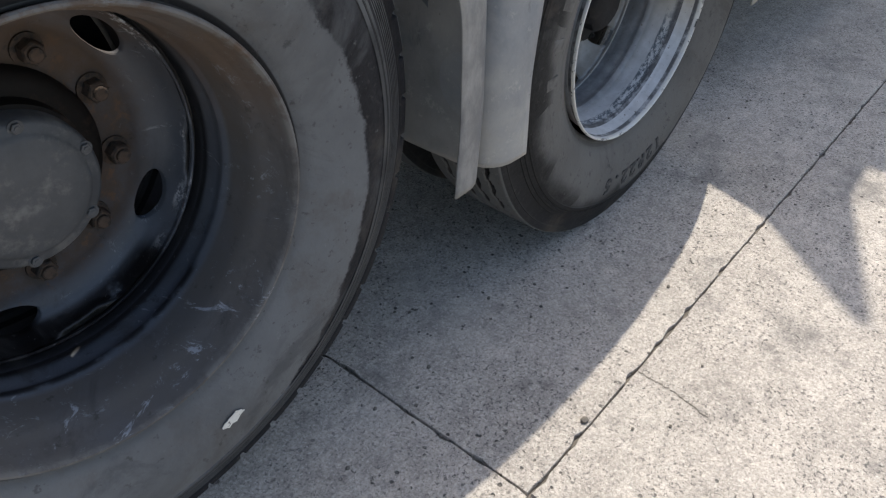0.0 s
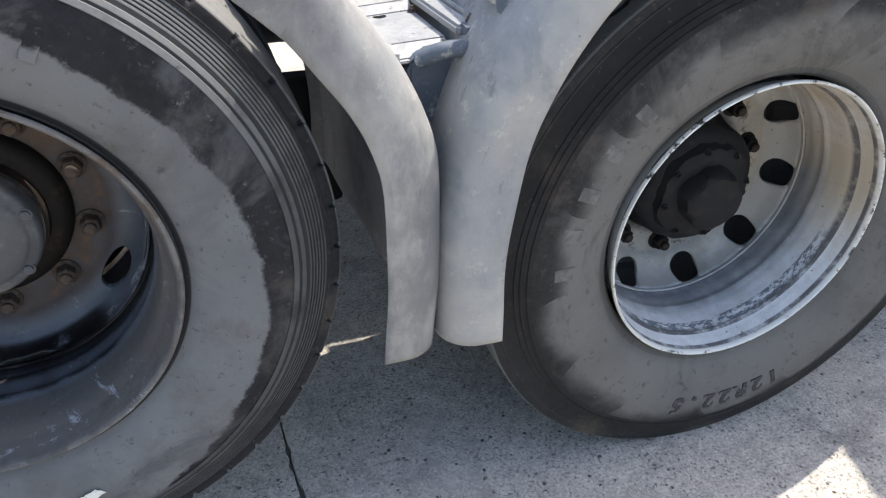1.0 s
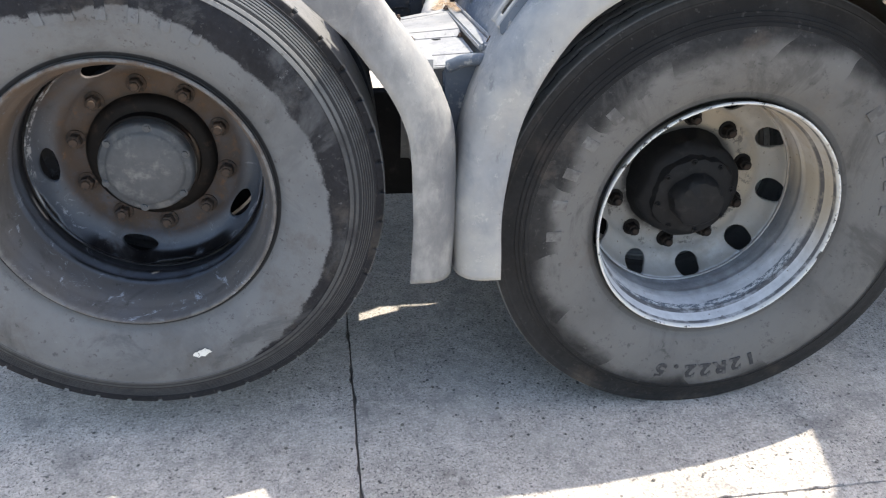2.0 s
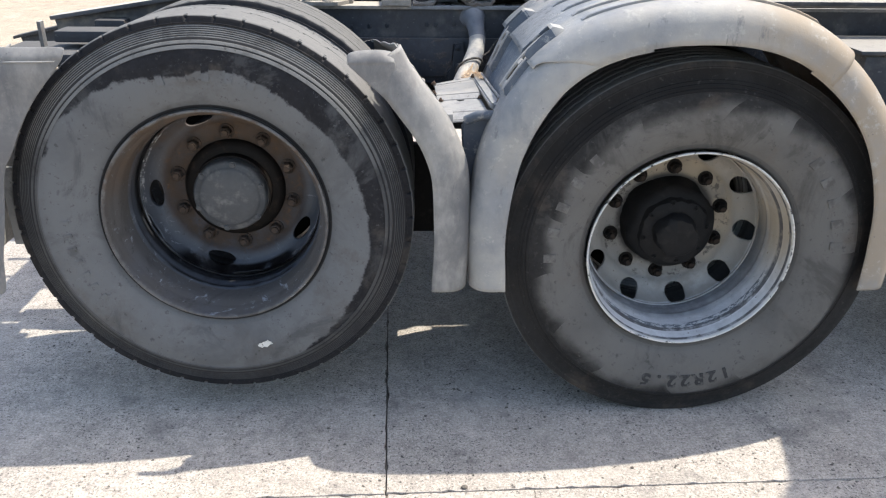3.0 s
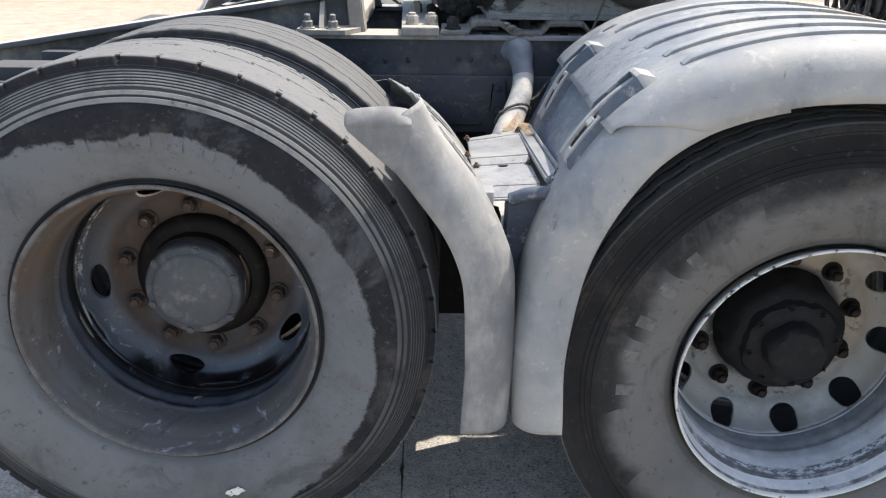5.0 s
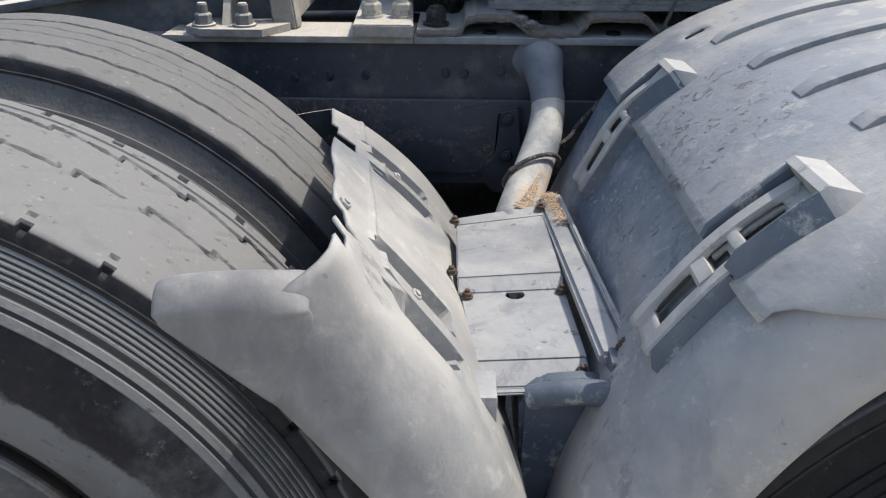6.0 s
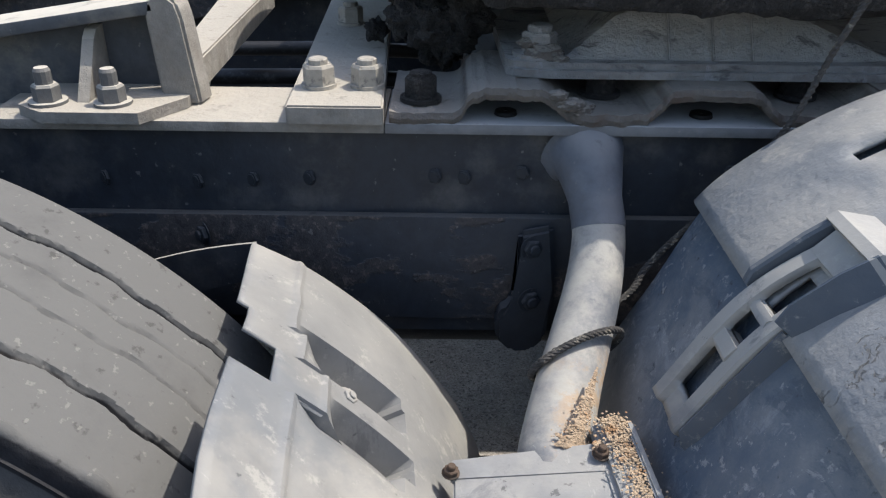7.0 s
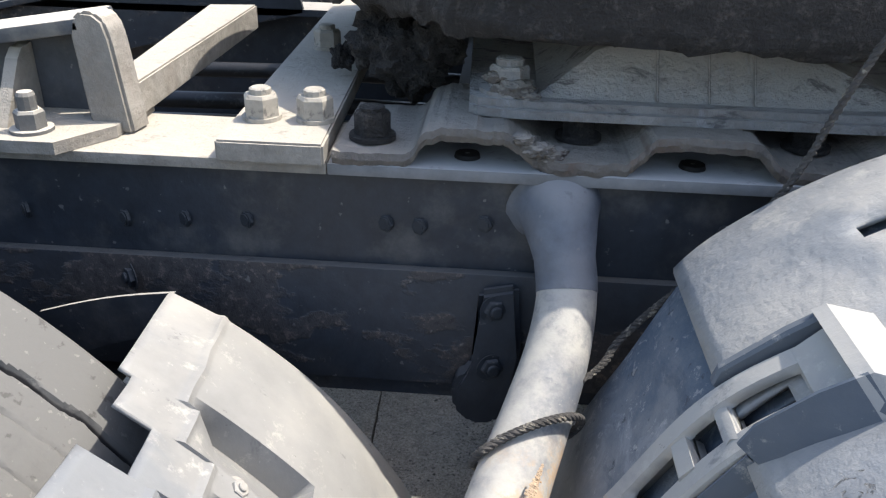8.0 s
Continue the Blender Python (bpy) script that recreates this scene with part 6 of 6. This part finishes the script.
for cx, cy, cz, r, seed in ((-0.597, 0.708, 1.142, 0.017, 11), (-0.612, 0.714, 1.150, 0.011, 12), (-0.583, 0.700, 1.136, 0.010, 13), (-0.575, 0.656, 1.104, 0.013, 14), (-0.566, 0.662, 1.097, 0.012, 15), (-0.588, 0.655, 1.113, 0.010, 16), (-0.557, 0.672, 1.096, 0.010, 17)):
    bm = bmesh.new()
    bmesh.ops.create_icosphere(bm, subdivisions=4, radius=r)
    for v in bm.verts:
        d = v.co.normalized()
        v.co = Vector((1.3 * d.x, d.y, 0.6 * d.z)) * 0.85 * r * (1 + 0.30 * noise.fractal(d * 2.6 + Vector((seed, 0, 0)), 0.8, 2.2, 5)) + Vector((cx, cy, cz))
    part("grease_cake", bm, BEARER, fifth, "cake of grey dusty grease", smooth=80)

# tube that carries the guards
bm = bmesh.new()
line = smooth_line([(-0.552, 0.672, 1.045), (-0.549, 0.655, 1.038), (-0.544, 0.634, 1.012), (-0.541, 0.612, 0.982), (-0.549, 0.572, 0.950), (-0.566, 0.522, 0.920), (-0.584, 0.470, 0.896), (-0.598, 0.42, 0.878), (-0.604, 0.385, 0.868)], 6)
rad = [0.046 - 0.0195 * min(1.0, k / 12) ** 0.7 + 0.006 * max(0.0, (k - 18) / 30) for k in range(len(line))]
tube(bm, line[16:], rad[16:], 28)
carrier = part("carrier_tube", bm, PIPE, truck, "dusty grey bent steel tube carrying the mudguards")
# upper end of the same tube, in the shaded blue-grey
bm = bmesh.new()
tube(bm, line[:18], [v + 0.0006 for v in rad[:18]], 28)
part("shaded_tube_top", bm, TUBE_SHADE, carrier, "flared top of the tube on the rail, shade painted blue-grey")
# tail end: lamp bar and bracket stubs
bm = bmesh.new()
box(bm, -2.03, -1.62, 0.42, 0.66, 0.925, 0.965, 0.008)
box(bm, -1.99, -1.60, 0.30, 0.36, 0.955, 0.985, 0.006)
box(bm, -1.86, -1.55, 0.50, 0.60, 0.985, 1.02, 0.006)
tail = part("tail_bracket", bm, CHASSIS_WORN, truck, "dark dusty brackets at the tail of the frame")
bm = bmesh.new()
box(bm, -1.722, -1.712, 0.10, 0.122, 1.04, 1.105, 0.002)
part("stub", bm, DUSTY_STEEL, tail)
bm = bmesh.new()
box(bm, -1.818, -1.784, -0.056, -0.045, 0.545, 0.762, 0.004)
part("reflector_strip", bm, PLATE, tail, "pale upright strip behind the flap")

# forward of the drive axle: deck plate, coiled air hoses, and the cab whose shade falls on the yard
bm = bmesh.new()
box(bm, 0.60, 1.85, 0.34, 0.648, 0.985, 0.998, 0.004)
box(bm, 0.62, 1.85, 0.35, 0.64, 0.55, 0.984, 0.02)
part("side_box", bm, CHASSIS, truck, "dusty box beside the frame")
# plate extended back to x = 0 to keep sun off the ground below
bm = bmesh.new()
box(bm, 0.0, 1.95, 0.66, 1.50, 1.084, 1.094, 0.003)
part("deck_plate", bm, DUSTY_STEEL, truck, "dusty deck plate behind the cab, run back to block sun")
# hidden bar added to cut short a sun strip on the ground
bm = bmesh.new()
box(bm, -0.085, 1.3, 0.588, 0.649, 1.098, 1.112, 0.003)
part("light_stop", bm, CHASSIS, truck, "hidden dark bar along the frame, blocking sun")
for y, z in ((0.93, 1.155), (1.03, 1.165), (1.13, 1.15)):
    bm = bmesh.new()
    turns, per = 30, 14
    tube(bm, [(0.42 + 0.024 * k / per + 0.01 * math.sin(k * 0.05), y + 0.045 * math.cos(2 * math.pi * k / per), z - 0.012 * math.sin(math.pi * k / turns / per) + 0.045 * math.sin(2 * math.pi * k / per)) for k in range(turns * per)], 0.0075, 7)
    part("coiled_hose", bm, HOSE, truck, "black coiled air hose")
# added out of view to shade the yard beside the front flap
bm = bmesh.new()
box(bm, 0.78, 1.95, -0.075, 0.338, 0.33, 0.875, 0.03)
part("shade_block", bm, DUSTY_STEEL, truck, "unseen dusty block ahead of the drive wheel, shading the yard")
bm = bmesh.new()
box(bm, 2.45, 4.3, -0.12, 2.29, 1.05, 3.3, 0.12)
box(bm, 2.30, 4.4, -0.10, 2.27, 0.35, 1.049, 0.05)
cab = part("cab", bm, TANK, truck, "white truck cab")
# unseen panel, its outline worked back from the shade wanted on the yard
bm = bmesh.new()
edge = [(0.943, 1.164), (1.3585, 2.0), (1.547, 2.385), (1.717, 2.808), (1.90, 3.269), (2.182, 3.949), (2.185, 3.846), (2.078, 2.872), (2.5, 2.6), (2.5, 0.6), (0.98, 0.6)]
fr = [bm.verts.new((x, 0.03, z)) for x, z in edge]
bk = [bm.verts.new((x, 0.06, z)) for x, z in edge]
bm.faces.new(fr), bm.faces.new(bk[::-1])
for k in range(len(edge)):
    bm.faces.new((fr[k], fr[(k + 1) % len(edge)], bk[(k + 1) % len(edge)], bk[k]))
part("shade_panel", bm, TANK, cab)

# ---------- loose things ----------
def ring_round(c, d, r, n, a0, a1):
    """Points round an axis d through c."""
    d = Vector(d).normalized()
    u = d.cross(Vector((0, 1, 0))).normalized()
    w = d.cross(u)
    return [Vector(c) + r * (math.cos(a) * u + math.sin(a) * w) for a in (a0 + (a1 - a0) * k / n for k in range(n + 1))]


bm = bmesh.new()
axis = Vector((0.30, 0.82, 0.48)).normalized()
tie = []
for p in ring_round((-0.572, 0.504, 0.913), axis, 0.0348, 24, 0.3, 0.3 + 2 * math.pi):
    tie.append(p + axis * 0.95 * (p.x + 0.572))
rope_line = smooth_line([(-0.330, 0.60, 1.235), (-0.352, 0.602, 1.18), (-0.378, 0.604, 1.105), (-0.412, 0.602, 1.055), (-0.446, 0.594, 1.016), (-0.474, 0.590, 0.987), (-0.498, 0.583, 0.960), (-0.518, 0.560, 0.945)] + [tuple(p) for p in tie], 14)
for strand in range(3):
    line, run = [], 0.0
    for k, p in enumerate(rope_line):
        nxt = rope_line[min(k + 1, len(rope_line) - 1)]
        d = (nxt - rope_line[max(k - 1, 0)]).normalized()
        u = d.cross(Vector((0.3, 0.5, 0.8))).normalized()
        a = run * 420 + strand * 2 * math.pi / 3
        line.append(p + 0.0017 * (math.cos(a) * u + math.sin(a) * d.cross(u)))
        run += (nxt - p).length
    tube(bm, line, 0.0020, 6)
rope = part("rope", bm, ROPE, None)
tagged(rope, "thin dirty rope tied round the grey tube", "rope")
bm = bmesh.new()
random.seed(100)
foot = Vector((0.30, 0.82, 0.48)).normalized()
for k in range(3000):
    if k < 1250:
        t = random.random() ** 1.7
        centre = Vector((-0.602, 0.398, 0.873)) + foot * 0.075 * t
        n = Vector((random.gauss(0.45, 0.28) * (1 - t) + 0.6 * t, -0.25, 1)).normalized()
        c = centre + n * 0.0325
    elif k < 1310:
        c, n = Vector((random.gauss(-0.566, 0.005), random.gauss(0.385, 0.008), 0.9095)), Vector((0, 0, 1))
    else:
        t = random.random() ** 2.2
        c, n = Vector((-0.556 + 0.012 * t + random.gauss(0, 0.0065), 0.408 - 0.095 * t + random.gauss(0, 0.004), 0.9150 + 0.002 * t + 0.004 * random.random() ** 2 * (1 - t))), Vector((0, 0, 1))
    r = random.uniform(0.0003, 0.0011) * (2.2 if 1250 <= k < 1310 else 1.0) * (2.0 if k % 23 == 0 and k < 1250 else 1.0)
    made = bmesh.ops.create_icosphere(bm, subdivisions=1, radius=r)["verts"]
    for v in made:
        d = v.co.normalized()
        v.co = c + (d * 1.25 - n * 0.75 * d.dot(n)) * r * (1 + 0.4 * noise.noise(d * 2.5 + c * 90))
dirt = part("dirt_clump", bm, DIRT, None, smooth=30)
tagged(dirt, "crumbly orange dirt caught at the foot of the tube", "dirt", kind="stuff")
bm = bmesh.new()
random.seed(77)
for k in range(120):
    r = random.uniform(0.0015, 0.0045) if k else 0.008
    x, y = (random.uniform(-2.2, 0.9), random.uniform(-1.3, 0.3)) if k else (-0.619, -0.414)
    made = bmesh.ops.create_icosphere(bm, subdivisions=1, radius=r)["verts"]
    for v in made:
        v.co = Vector((x, y, r * 0.4)) + Vector((v.co.x * 1.2, v.co.y, v.co.z * 0.7)) * (1 + 0.4 * noise.noise(v.co * 400))
grit = part("grit", bm, JOINT, None, smooth=0)
grit.location.z = 0.008
tagged(grit, "scattered small dark stones on the concrete", "grit", kind="stuff")

# ---------- far end of the yard ----------
bm = bmesh.new()
box(bm, -30, 22, 14.0, 14.4, -0.01, 2.6, 0.02)
far_wall = part("wall_north", bm, BROWN_WALL, None, smooth=0)
tagged(far_wall, "dark brown wall along the far edge of the yard", "wall", kind="structure")
bm = bmesh.new()
box(bm, -30, 22, 13.86, 13.998, 0.004, 0.09, 0.01)
part("plinth", bm, CONCRETE, far_wall)
crate = thing("cargo_crate", "faded red steel cargo crate standing on short feet", "crate")
bm = bmesh.new()
box(bm, -10.9, -8.42, 11.2, 13.55, 0.14, 1.7, 0.01)
part("body", bm, RED_STEEL, crate)
for k in range(12):
    bm = bmesh.new()
    box(bm, -8.42, -8.36, 11.22 + 0.2 * k, 11.30 + 0.2 * k, 0.16, 1.68, 0.008)
    part("rib", bm, RED_STEEL, crate)
for x, y in ((-8.46, 11.4), (-8.46, 12.4), (-8.46, 13.35), (-10.8, 11.4), (-10.8, 13.35)):
    bm = bmesh.new()
    box(bm, x - 0.06, x + 0.06, y - 0.05, y + 0.05, 0.006, 0.14, 0.005)
    part("foot", bm, RED_STEEL, crate)
